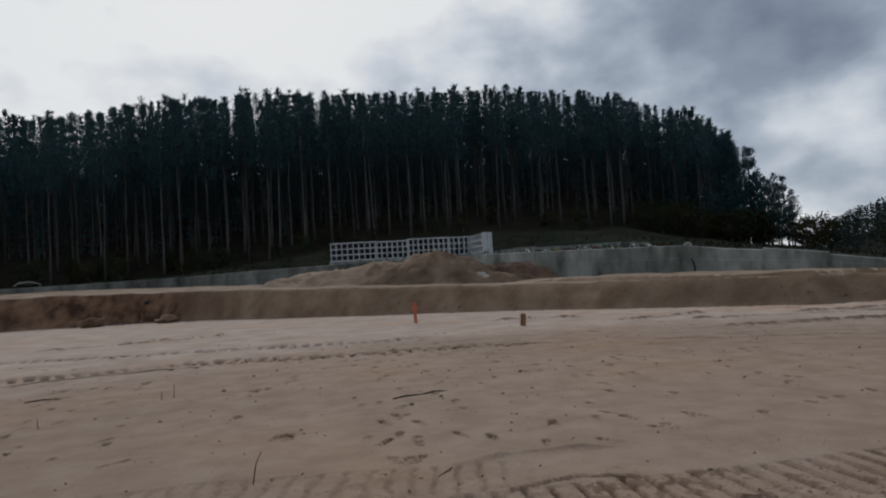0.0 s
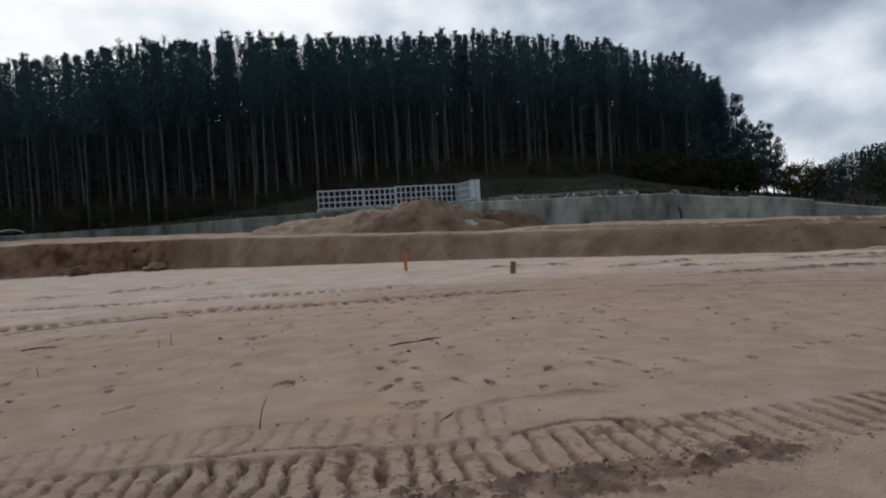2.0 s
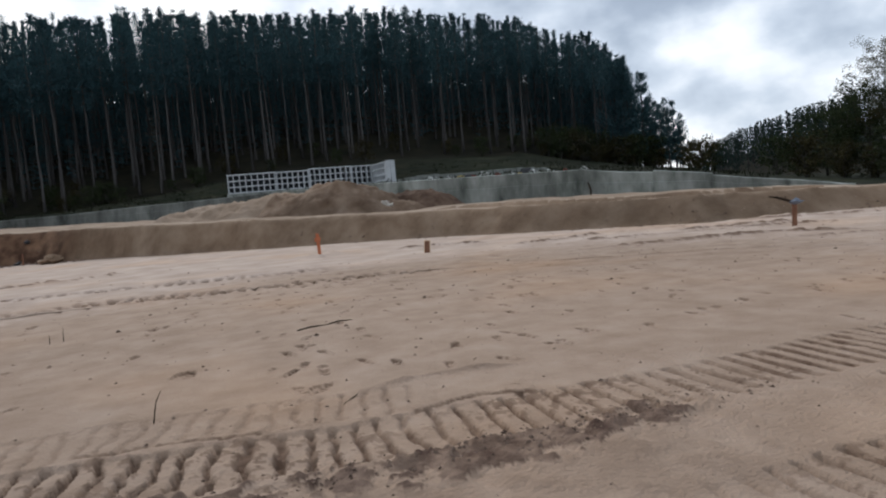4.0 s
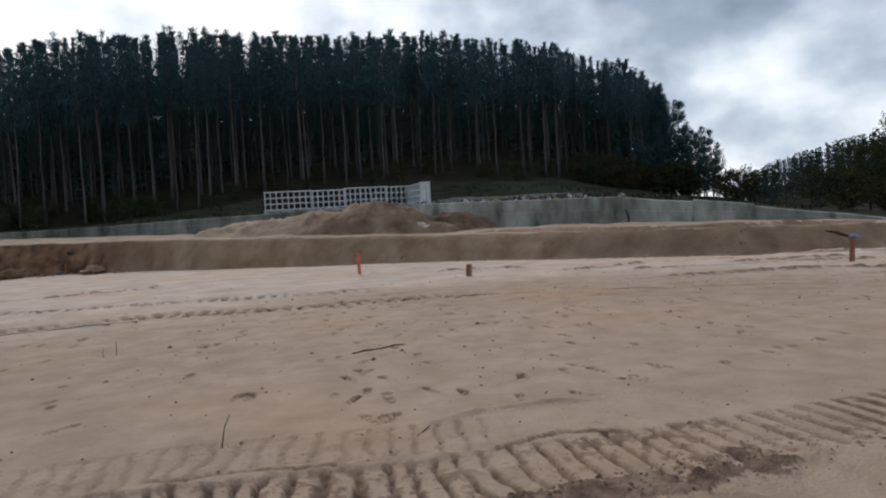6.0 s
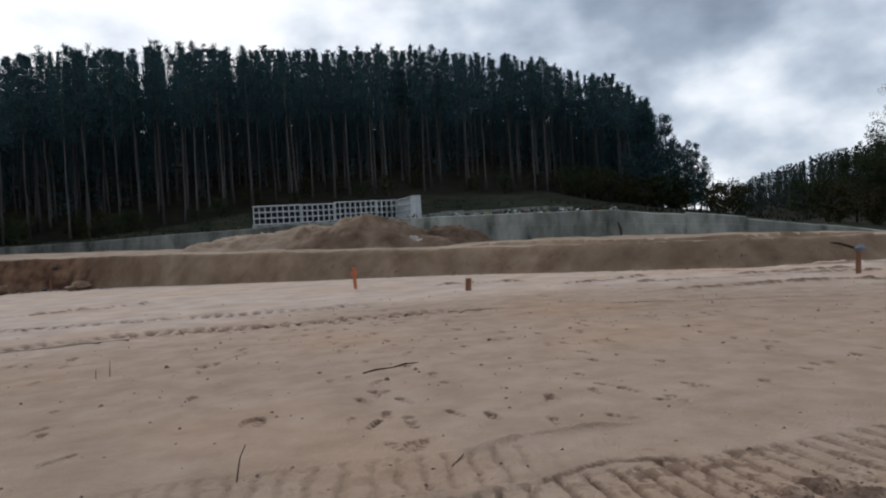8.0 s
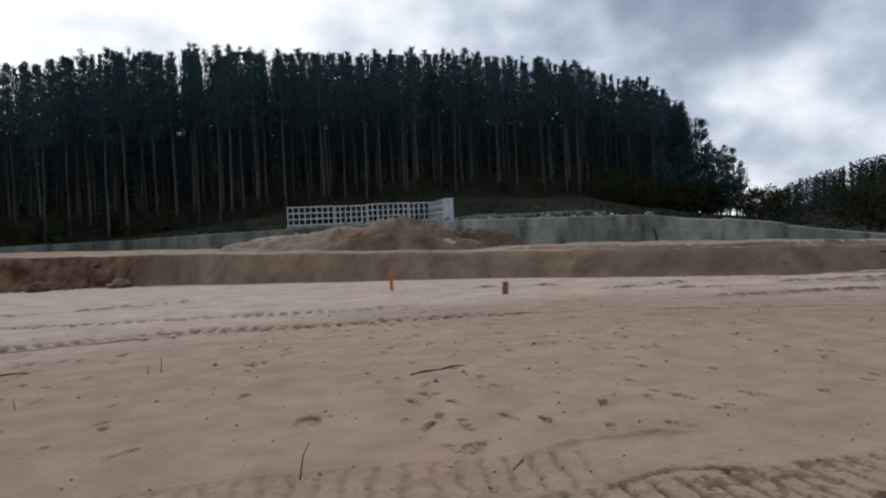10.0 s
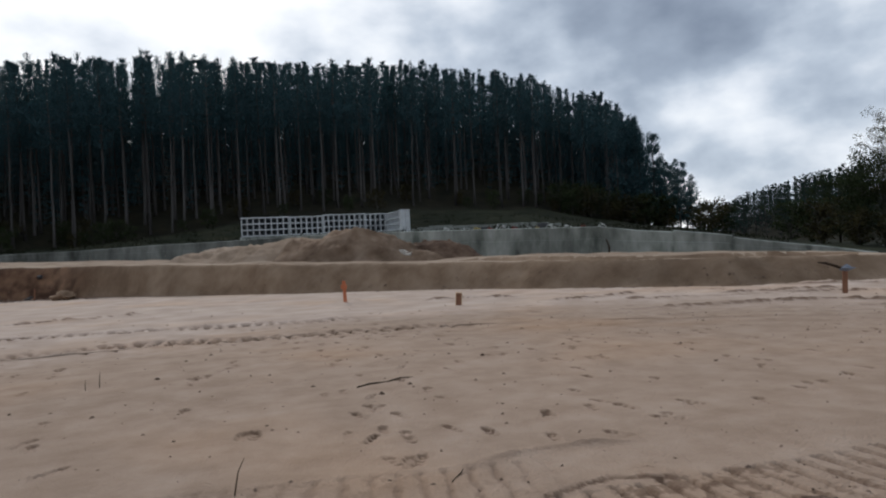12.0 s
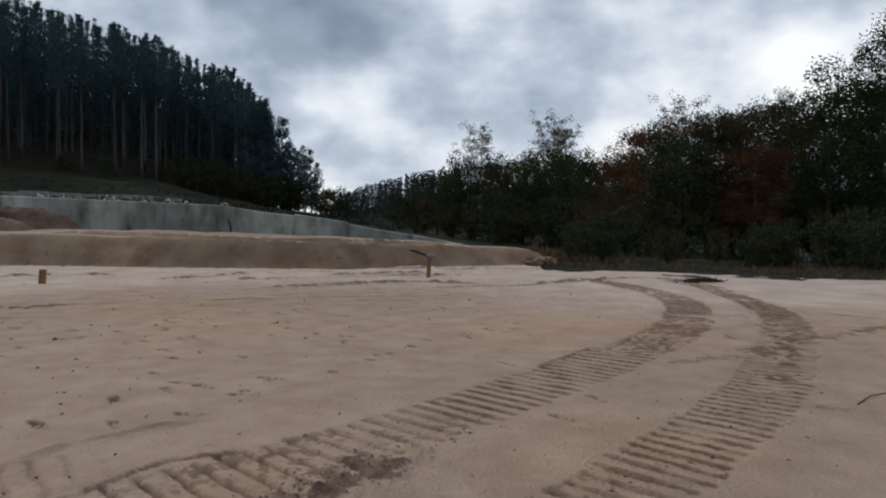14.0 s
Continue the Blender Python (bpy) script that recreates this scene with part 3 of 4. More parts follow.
        states["topsoil"] = np.clip((-7 - az) / 6 + 0.5 + 1.6 * veil, 0, 1) * 0.85 + 0.35 * np.clip(2.4 * veil - 0.2, 0, 1)
        states["topsoil"] = np.clip(states["topsoil"], 0, 1)
        speck = value_noise(xs * 11, ys * 11) + 0.6 * ragged
        # Paler with distance: dried sand, with grazing-view brightening put into the colour.
        states["dry"] += r > 10
        states["dry"][near] = np.clip((r[near] - 10.5 + 5 * fbm(xs * 0.16, ys * 0.3, 3)) / 4.5 + 0.35 * speck, 0, 1)
        # Moist sand and painted relief shade share this layer.
        states["wet_shade"][near] = np.clip(damp_shade, 0, 1) * np.clip(0.9 + 0.5 * speck, 0, 1) * np.clip(fade * 2, 0, 1)
        states["churned"][near] = churned * np.clip(1.0 + 0.6 * speck, 0, 1) * np.clip(fade * 2, 0, 1)
        return z, zone, states
    return z


def ground_at(x, y):
    return float(land(np.array([float(x)]), np.array([float(y)]))[0])


# ---------------------------------------------------------------- mesh helpers
class Soup:
    """Collects vertices and faces for one mesh."""

    def __init__(self):
        self.v, self.f = [], []

    def add(self, verts, faces):
        n = len(self.v)
        self.v.extend(verts)
        self.f.extend(tuple(i + n for i in f) for f in faces)

    def tube(self, points, radii, sides=6, cap=True):
        rings = []
        for i, p in enumerate(points):
            p = Vector(p)
            d = Vector(points[min(i + 1, len(points) - 1)]) - Vector(points[max(i - 1, 0)])
            d.normalize()
            u = d.orthogonal().normalized()
            w = d.cross(u)
            rings.append([p + (u * math.cos(a) + w * math.sin(a)) * radii[i] for a in (2 * math.pi * k / sides for k in range(sides))])
        n = len(self.v)
        for ring in rings:
            self.v.extend(tuple(p) for p in ring)
        for i in range(len(rings) - 1):
            for k in range(sides):
                a, b = n + i * sides + k, n + i * sides + (k + 1) % sides
                self.f.append((a, b, b + sides, a + sides))
        if cap:
            self.f.append(tuple(n + (len(rings) - 1) * sides + k for k in range(sides)))
            self.f.append(tuple(n + k for k in reversed(range(sides))))

    def blade(self, p, d, length, width, spin):
        """A pointed leaf or tuft of two triangles, folded along its middle."""
        p, d = Vector(p), Vector(d).normalized()
        u = d.orthogonal().normalized()
        u = u * math.cos(spin) + d.cross(u) * math.sin(spin)
        q = p + d * length
        m = p + d * length * 0.45
        k = d.cross(u) * width * 0.25
        self.add([tuple(p), tuple(m + u * width / 2 + k), tuple(q), tuple(m - u * width / 2 + k)], [(0, 1, 2), (0, 2, 3)])

    def box(self, x0, x1, y0, y1, z0, z1):
        self.add([(x, y, z) for z in (z0, z1) for y in (y0, y1) for x in (x0, x1)],
                 [(0, 2, 3, 1), (4, 5, 7, 6), (0, 1, 5, 4), (2, 6, 7, 3), (0, 4, 6, 2), (1, 3, 7, 5)])

    def mesh(self, name, mat, smooth=False):
        me = bpy.data.meshes.new(name)
        me.from_pydata(self.v, [], self.f)
        me.materials.append(mat)
        if smooth:
            me.shade_smooth()
        return me


def part(name, soup, mat, parent=None, label="", smooth=False, bevel=0.0):
    me = soup.mesh(name, mat, smooth)
    if bevel:
        bm = bmesh.new()
        bm.from_mesh(me)
        bmesh.ops.bevel(bm, geom=bm.edges[:], offset=bevel, segments=1, affect="EDGES")
        bm.to_mesh(me)
        bm.free()
    ob = new(name, me)
    ob.parent = parent
    return tagged(ob, label)


def lump(name, size, mat, seed, rough=0.35, parent=None, cuts=2):
    """An uneven rounded clod or stone standing on z = 0."""
    bm = bmesh.new()
    bmesh.ops.create_icosphere(bm, subdivisions=cuts, radius=1)
    for v in bm.verts:
        k = 1 + rough * noise.noise(v.co * 1.7 + Vector((seed * 3.1, seed, 0))) + 0.3 * rough * noise.noise(v.co * 5 + Vector((seed, 0, 0)))
        v.co = Vector((v.co.x * size[0] * k, v.co.y * size[1] * k, (v.co.z * 0.8 + 0.6) * size[2] * k))
    me = bpy.data.meshes.new(name)
    bm.to_mesh(me)
    bm.free()
    me.materials.append(mat)
    ob = new(name, me)
    ob.parent = parent
    return ob


# ---------------------------------------------------------------- the ground
def build_ground():
    az = np.concatenate([np.arange(-180, -44, 4.0), np.arange(-42, -30, 0.8), np.arange(-30, 84, 0.26), np.arange(84, 100, 1.0), np.arange(100, 180, 4.0)])
    r = np.concatenate([[0.02, 0.8, 1.5, 2.0], np.arange(2.3, 7.5, 0.021), np.arange(7.5, 12, 0.036), np.arange(12, 19, 0.075), np.arange(19, 38, 0.19),
                        np.arange(38, 66, 0.4), np.arange(66, 130, 2.0), np.arange(130, 300, 8.0), np.geomspace(300, 4900, 22)])
    A, R = np.meshgrid(np.radians(az), r)
    x, y = MID[0] + R * np.sin(A), MID[1] + R * np.cos(A)
    z, zone, states = land(x.ravel(), y.ravel(), True)
    n, m = len(r), len(az)
    co = np.stack([x.ravel(), y.ravel(), z], 1)
    i, j = np.meshgrid(np.arange(n - 1), np.arange(m), indexing="ij")
    k = (j + 1) % m
    faces = np.stack([i * m + j, i * m + k, (i + 1) * m + k, (i + 1) * m + j], -1).reshape(-1, 4)[:, ::-1]
    me = bpy.data.meshes.new("ground")
    me.vertices.add(len(co))
    me.vertices.foreach_set("co", co.ravel().astype(np.float32))
    me.loops.add(faces.size)
    me.loops.foreach_set("vertex_index", faces.ravel().astype(np.int32))
    me.polygons.add(len(faces))
    me.polygons.foreach_set("loop_start", np.arange(0, faces.size, 4, dtype=np.int32))
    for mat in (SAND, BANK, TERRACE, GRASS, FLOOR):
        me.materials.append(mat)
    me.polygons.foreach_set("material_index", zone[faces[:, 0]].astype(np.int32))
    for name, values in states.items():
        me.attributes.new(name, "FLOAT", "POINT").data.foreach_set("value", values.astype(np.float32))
    me.update(calc_edges=True)
    me.shade_smooth()
    return tagged(new("ground", me), "pale graded sand field with tread marks below a cut soil bank", "ground", kind="structure")


build_ground()


# ---------------------------------------------------------------- retaining wall
def build_wall():
    wall = tagged(new("retaining_wall"), "long weathered grey concrete retaining wall on the terrace", "wall", kind="structure")
    cuts = [-34, -29, -24, -19, -14, -9.2, -4, 1, 6, 11, 16, 21, 26, 31, 36.6, 41, 45.5, 50.5]
    for a, b in zip(cuts, cuts[1:]):
        s = Soup()
        n = 6
        ring = []
        for i in range(n + 1):
            az = a + (b - a) * i / n - (0.012 if i == n else 0)
            rr = float(WALL_R(az))
            low, top = float(WALL_LOW(az)) - 0.6, float(WALL_TOP(az)) + (0.10 if 36.6 <= a < 41 else 0.0)
            (x0, y0), (x1, y1) = place(az, rr - 0.28), place(az, rr + 0.4)
            base = float(WALL_LOW(az))
            lift = base + 0.56 * (top - base) + 0.03 * math.sin(az * 1.3)
            xa, ya = place(az, rr - 0.315)
            xb, yb = place(az, rr - 0.20)
            ring.append([(xa, ya, low), (xa, ya, lift - 0.02), (x0, y0, lift), (x0, y0, top - 0.04), (xb, yb, top), (x1, y1, top + 0.02), (x1, y1, low)])
        for q in ring:
            s.v.extend(q)
        for i in range(n):
            for k in range(7):
                s.f.append((i * 7 + k, (i + 1) * 7 + k, (i + 1) * 7 + (k + 1) % 7, i * 7 + (k + 1) % 7))
        s.f += [(6, 5, 4, 3, 2, 1, 0), tuple(n * 7 + k for k in range(7))]
        # Panels that end left of 9 degrees take the darker concrete.
        part("panel", s, DARK_CONCRETE if b < 9 else CONCRETE, wall, "darker concrete" if b < 9 else "")
    return wall


build_wall()


# ---------------------------------------------------------------- niche walls
def build_niches(x, y, yaw, columns, pitch, z, height, group):
    ob = tagged(new("columbarium"), "pale concrete niche wall of empty square cells in three rows", "columbarium", group)
    width, rows, bar, depth = columns * pitch, 3, 0.08, 0.55
    s = Soup()
    s.box(0, width, depth - 0.06, depth, 0, height)
    part("back_panel", s, BACKING, ob)
    step = (height - bar) / rows
    for i in range(rows + 1):
        s = Soup()
        s.box(-0.02, width + 0.02, 0, depth - 0.06, i * step, i * step + bar)
        part("shelf", s, PRECAST, ob, bevel=0.008)
    plate = Soup()
    plate.box(-bar / 2, bar / 2, 0.012, depth - 0.06, 0, step - bar)
    shared = None
    for c in range(columns + 1):
        for i in range(rows):
            if shared is None:
                first = part("divider", plate, PRECAST, ob)
                shared = first.data
            else:
                first = new("divider", shared)
                first.parent = ob
            first.location = (min(max(c * pitch, bar / 2), width - bar / 2), 0, i * step + bar)
    s = Soup()
    s.box(-0.12, width + 0.12, -0.08, depth + 0.1, -0.7, -0.004)
    part("plinth", s, CONCRETE, ob)
    ob.matrix_world = pose(x, y, z, 0, 0, yaw)
    return ob


P = 0.437
GROUP = "niche walls on the slope"
build_niches(1.58, 53.65, -2, 8, P, 2.93, 1.42, GROUP)
build_niches(5.10, 53.25, -2, 6, 0.41, 2.93, 1.37, GROUP)
build_niches(7.58, 53.15, -2, 8, 0.40, 2.96, 1.42, GROUP)
build_niches(10.80, 53.05, -2, 4, 0.40, 2.93, 1.42, GROUP)
build_niches(12.42, 53.05, -86.7, 9, 0.40, 2.9, 1.42, GROUP)


def build_end_block():
    ob = tagged(new("columbarium_pier"), "closed pale concrete end block of the niche walls", "concrete block", GROUP)
    for x0, x1 in ((0, 0.32), (0.345, 0.66)):
        s = Soup()
        s.box(x0, x1, 0, 0.6, -0.55, 1.46)
        part("slab", s, PRECAST, ob, bevel=0.012)
    s = Soup()
    s.box(-0.03, 0.69, -0.03, 0.63, 1.464, 1.52)
    part("cap", s, PRECAST, ob, bevel=0.01)
    ob.matrix_world = pose(12.55, 49.0, 2.83, 0, 0, -6)


build_end_block()


# ---------------------------------------------------------------- heaps, stakes, debris
def build_heap(name, az, r, half_w, half_d, top, seed, label, mat=HEAP):
    cx, cy = place(az, r)
    yaw = -radians(az)
    nx, ny = 100, 60
    s = Soup()
    u, v = np.meshgrid(np.linspace(-1, 1, nx), np.linspace(-1, 1, ny))
    u, v = u.ravel(), v.ravel()
    x = cx + u * half_w * math.cos(yaw) - v * half_d * math.sin(yaw)
    y = cy + u * half_w * math.sin(yaw) + v * half_d * math.cos(yaw)
    q = np.hypot(u, v) * (1 + 0.4 * fbm(u * 1.6 + seed, v * 1.6, 2))
    f = np.clip(1 - q, 0, 1) * np.clip((0.97 - np.maximum(np.abs(u), np.abs(v))) * 5, 0, 1)
    full = np.minimum(1.0, f * 1.7) ** 0.9
    h = full * top * (1 + 0.5 * fbm(x * 0.5 + seed, y * 0.5, 2)) + np.minimum(1, f * 4) * (0.34 * fbm(x * 1.3, y * 1.3 + seed, 4) + 0.10 * fbm(x * 6, y * 6, 2))
    z = broad(x, y)[0] + h - 0.05 - np.where(f <= 0, 0.3, 0)
    s.v = np.stack([x, y, z], 1).tolist()
    for j in range(ny - 1):
        for i in range(nx - 1):
            a = j * nx + i
            s.f.append((a, a + 1, a + nx + 1, a + nx))
    return tagged(part(name, s, mat, smooth=True), label, "soil heap", "soil heaps before the wall")


GROUND = [lambda x, y: float(broad(np.array([float(x)]), np.array([float(y)]))[0][0])]
build_heap("sand_mound", 11.0, 34, 4.6, 3.0, 1.25, 2.0, "tall brown dug sand heap in front of the niche walls")
build_heap("sand_mound", 4.2, 36.5, 6.0, 3.0, 0.85, 9.0, "low flat-topped pink sand heap beside the taller one", TERRACE)
build_heap("earth_mound", 16.2, 34.5, 3.4, 2.2, 0.8, 5.0, "small dark crumbling soil heap against the wall", DUG)


def stand(ob, az=None, r=None, xy=None, dz=0.0, turn=0.0, lean=(0, 0)):
    x, y = xy or place(az, r)
    ob.matrix_world = pose(x, y, ground_at(x, y) + dz, lean[0], lean[1], turn)
    return ob


def build_stake(name, xy, h, w, mat, label, turn, lean):
    ob = tagged(new(name), label, "survey stake", "survey stakes on the sand")
    s = Soup()
    s.add([(-w, -w * .6, -0.2), (w, -w * .6, -0.2), (w, w * .6, -0.2), (-w, w * .6, -0.2), (-w * .92, -w * .55, h), (w * .95, -w * .55, h - 0.02), (w * .95, w * .55, h - 0.015), (-w * .92, w * .55, h)],
          [(3, 2, 1, 0), (4, 5, 6, 7), (0, 1, 5, 4), (1, 2, 6, 5), (2, 3, 7, 6), (3, 0, 4, 7)])
    part("shaft", s, mat, ob, bevel=0.006)
    return stand(ob, xy=xy, turn=turn, lean=lean)


stake = build_stake("survey_stake", (2.92, 19.0), 0.58, 0.046, STAKE, "orange-painted wooden survey stake driven into the sand", -12, (1, -2))
s = Soup()
s.box(-0.085, 0.075, -0.052, -0.031, 0.36, 0.47)
part("marker_board", s, STAKE, stake, "short orange cross board", bevel=0.005)
build_stake("survey_stake", place(-13.0, 33.0), 0.5, 0.03, PLANK, "weathered brown stake at the foot of the bank", 10, (0, 3))
stake = build_stake("survey_stake", (12.1, 12.0), 0.50, 0.05, PLANK, "brown wooden stake topped with a blue plastic rag", -40, (0, 2))
rag = lump("rag", (0.13, 0.09, 0.075), BLUE_TAPE, 4, 0.8, stake)
rag.location = (0.02, 0, 0.47)
s = Soup()
s.tube([(0.0, 0, 0.50), (-0.16, 0.02, 0.56), (-0.34, 0.0, 0.62), (-0.5, -0.03, 0.64)], [0.025, 0.03, 0.028, 0.012], 6)
part("branch", s, TWIG, stake, "dark crooked branch tied on top", smooth=True)

peg = tagged(new("marker_peg"), "short brown plank peg with pale sawn edges in the sand", "peg")
s = Soup()
s.box(-0.062, 0.062, -0.02, 0.02, -0.15, 0.285)
part("board", s, PLANK, peg, bevel=0.003)
for x0, x1 in ((-0.076, -0.064), (0.064, 0.076)):
    s = Soup()
    s.box(x0, x1, -0.021, 0.021, -0.15, 0.287)
    part("edge_strip", s, RAW_WOOD, peg, "pale raw wood edge")
s = Soup()
s.box(-0.076, 0.076, -0.021, 0.021, 0.289, 0.303)
part("top_strip", s, RAW_WOOD, peg, "pale sawn end grain")
stand(peg, xy=(5.2, 16.55), turn=-16, lean=(0, 4))

rod = Soup()
rod.tube([(0, 0, -0.05), (0.03, 0.02, 0.35), (-0.05, 0.05, 0.65), (-0.13, 0.08, 0.85)], [0.05, 0.05, 0.045, 0.035], 7)
rod = tagged(part("bent_pole", rod, TWIG, smooth=True), "dark bent pole leaning on the concrete wall", "pole")
x, y = place(31.6, 39.45)
rod.matrix_world = pose(x, y, GROUND[0](x, y) + 0.05, -8, 0, -30)


def build_twig(points, radius, label, xy, turn=0):
    s = Soup()
    n = len(points)
    s.tube(points, [radius * (1 - 0.55 * i / (n - 1)) for i in range(n)], 6)
    ob = tagged(part("dry_twig", s, TWIG, smooth=True), label, "twig")
    return stand(ob, xy=xy, turn=turn)


build_twig([(0, 0, -0.03), (0.018, 0, 0.07), (0.03, 0.01, 0.13), (0.065, 0.01, 0.2)], 0.005, "thin dark twig standing upright in the sand", (-0.2, 5.16))
build_twig([(0, 0, -0.03), (0.005, 0, 0.08), (0.012, 0.0, 0.17)], 0.0055, "short dry stalk standing in the sand", (-1.5, 9.4))
build_twig([(0, 0, -0.03), (0.0, 0, 0.05), (0.004, 0.0, 0.11)], 0.005, "short dry stalk standing in the sand", (-1.62, 9.3))
build_twig([(0, 0, -0.03), (-0.005, 0, 0.06), (-0.01, 0.0, 0.11)], 0.005, "short dry stalk standing in the sand", (-2.55, 8.1))
build_twig([(0, 0, 0.0), (0.15, 0.05, 0.012), (0.33, 0.06, 0.006), (0.5, 0.16, 0.012), (0.66, 0.15, 0.002)], 0.012, "thin crooked root lying on the sand", (1.02, 7.82), 6)
build_twig([(0, 0, 0.0), (0.09, 0.1, 0.012), (0.16, 0.22, 0.006), (0.26, 0.26, 0.002)], 0.005, "thin dry twig lying on the sand", (0.98, 4.85))
build_twig([(0, 0, 0.0), (0.2, 0.03, 0.015), (0.42, 0.02, 0.0)], 0.014, "thin dark root lying on the sand", (-3.5, 10.25), 12)
build_twig([(0, 0, 0.0), (0.3, 0.1, 0.02), (0.6, 0.14, 0.01), (0.9, 0.3, 0.0)], 0.005, "long dry root lying on the sand", (5.9, 2.0), -25)

rs = random.Random(3)


def scatter_clods(name, spots, label):
    s = Soup()
    heights = land(np.array([p[0] for p in spots]), np.array([p[1] for p in spots]))
    for (x, y, size), z in zip(spots, heights.tolist()):
        pts = [(size * rs.uniform(.6, 1.2) * c, size * rs.uniform(.6, 1.2) * d, size * e) for c, d, e in
               ((1, 0, .1), (.3, .9, .1), (-.8, .6, .1), (-.8, -.6, .1), (.3, -.9, .1), (.1, .1, rs.uniform(.5, 1.0)))]
        s.add([(x + p[0], y + p[1], z - 0.003 + p[2]) for p in pts], [(0, 1, 5), (1, 2, 5), (2, 3, 5), (3, 4, 5), (4, 0, 5), (4, 3, 2, 1, 0)])
    return tagged(part(name, s, CLOD), label, "soil clods", kind="stuff")


spots = []
for i in range(420):
    f = abs(rs.gauss(0, 0.5))
    spots.append((rs.gauss(1.5, 0.75), rs.gauss(3.62, 0.09), rs.uniform(0.004, 0.018)))
for i in range(260):
    x = rs.uniform(-2.2, 3.4)
    spots.append((x, 3.75 + rs.gauss(0, 0.3) - 0.02 * x, rs.uniform(0.004, 0.014)))
for i in range(900):
    spots.append((rs.uniform(-6, 13), 3.5 + abs(rs.gauss(0, 7)), rs.uniform(0.006, 0.02)))
for i in range(130):
    spots.append((rs.uniform(-6, 13), 7 + abs(rs.gauss(0, 5)), rs.uniform(0.014, 0.034)))
for i in range(160):
    x = rs.uniform(3, 12)
    spots.append((x, float(np.interp(x, [3, 6, 8.75, 11, 13], [2.5, 2.65, 3.2, 3.9, 5])) + rs.gauss(0, 0.35), rs.uniform(0.006, 0.02)))
scatter_clods("soil_clods", spots, "small dark crumbs of soil strewn along the tread marks")
spots = []
for i in range(420):
    az = rs.uniform(-28, 56)
    r = float(TOE(az)) + rs.gauss(0.0, 0.25)
    spots.append((*place(az, r), rs.uniform(0.015, 0.06)))
for i in range(60):
    az = rs.uniform(-19, -9)
    spots.append((*place(az, float(TOE(az)) - rs.uniform(0, 1.2)), rs.uniform(0.04, 0.13)))
scatter_clods("bank_clods", spots, "crumbled soil lumps along the foot of the bank")

for az, r, size, mat, label in ((-13.2, 33.9, (0.28, 0.2, 0.10), DARK_STONE, "dark lump of debris stuck in the bank"), (-12.6, 34.4, (0.16, 0.12, 0.1), DARK_STONE, "dark lump of debris stuck in the bank"),
                                (14.5, 32.2, (0.42, 0.34, 0.34), STONE, "pale rubble block at the foot of the heap"), (-2.0, 52.3, (0.7, 0.5, 0.10), STONE, "pale rubble lying on top of the wall ground"),
                                (-16.5, 33.6, (0.6, 0.4, 0.3), BANK, "fallen soil lump at the foot of the bank"), (-11.2, 32.2, (0.6, 0.4, 0.22), BANK, "fallen soil lump at the foot of the bank"),
                                (56.5, 22.6, (0.5, 0.35, 0.22), BANK, "collapsed soil lump at the end of the bank"), (57.6, 23.0, (0.4, 0.3, 0.2), BANK, "collapsed soil lump at the end of the bank")):
    x, y = place(az, r)
    ob = lump("rubble_lump", size, mat, r + az, 0.55, cuts=3)
    ob.matrix_world = pose(x, y, GROUND[0](x, y) - 0.03, 0, 0, az * 7)
    tagged(ob, label, "rubble")


def build_arched_sheet(az, r, width, rise):
    """A bowed pale sheet lying over a dark hollow."""
    ob = tagged(new("arched_sheet"), "pale bowed sheet over dark rubble behind the wall", "debris")
    s = Soup()
    n = 14
    for i in range(n + 1):
        a = math.pi * (0.12 + 0.76 * i / n)
        for y in (-0.45, 0.45):
            for k in (0.0, 0.07):
                s.v.append((-math.cos(a) * (width / 2 + k), y, math.sin(a) * (rise + k) - 0.1))
    for i in range(n):
        a, b = 4 * i, 4 * i + 4
        for p, q in ((0, 1), (1, 3), (3, 2), (2, 0)):
            s.f.append((a + p, a + q, b + q, b + p))
    s.f += [(0, 2, 3, 1), (4 * n, 4 * n + 1, 4 * n + 3, 4 * n + 2)]
    part("sheet", s, STONE, ob, "pale bowed sheet", smooth=False)
    lump("rubble", (width * 0.42, 0.42, rise * 0.62), DARK_STONE, 3, 0.5, ob)
    x, y = place(az, r)
    ob.matrix_world = pose(x, y, max(GROUND[0](x, y), 1.29 + r * 0.0205) - 0.1, 0, 0, -az)


build_arched_sheet(-20.6, 65.2, 2.0, 0.44)


# ---------------------------------------------------------------- graves behind the wall
def build_flowers(az, r, colour, size, seed):
    q = random.Random(seed)
    ob = tagged(new("grave_flowers"), ("white", "red", "yellow")[colour] + " bunch of grave flowers behind the wall", "flowers", "flowers on the graves")
    for name, mat, n, grow in (("leaves", LEAF_GREEN, 30, 0.9), ("petals", PETALS[colour], 34, 1.0)):
        s = Soup()
        for i in range(n):
            a, e = q.uniform(0, 6.28), q.uniform(0.2, 1.4)
            d = Vector((math.cos(a) * math.cos(e), math.sin(a) * math.cos(e), math.sin(e)))
            p = d * size * q.uniform(0.2, 0.8 * grow)
            s.blade(p + Vector((0, 0, 0.02)), d + Vector((q.uniform(-.5, .5), q.uniform(-.5, .5), 0)), size * 0.5, size * 0.35, q.uniform(0, 6))
        part(name, s, mat, ob)
    x, y = place(az, r)
    ob.matrix_world = pose(x, y, GROUND[0](x, y), 0, 0, q.uniform(0, 360))


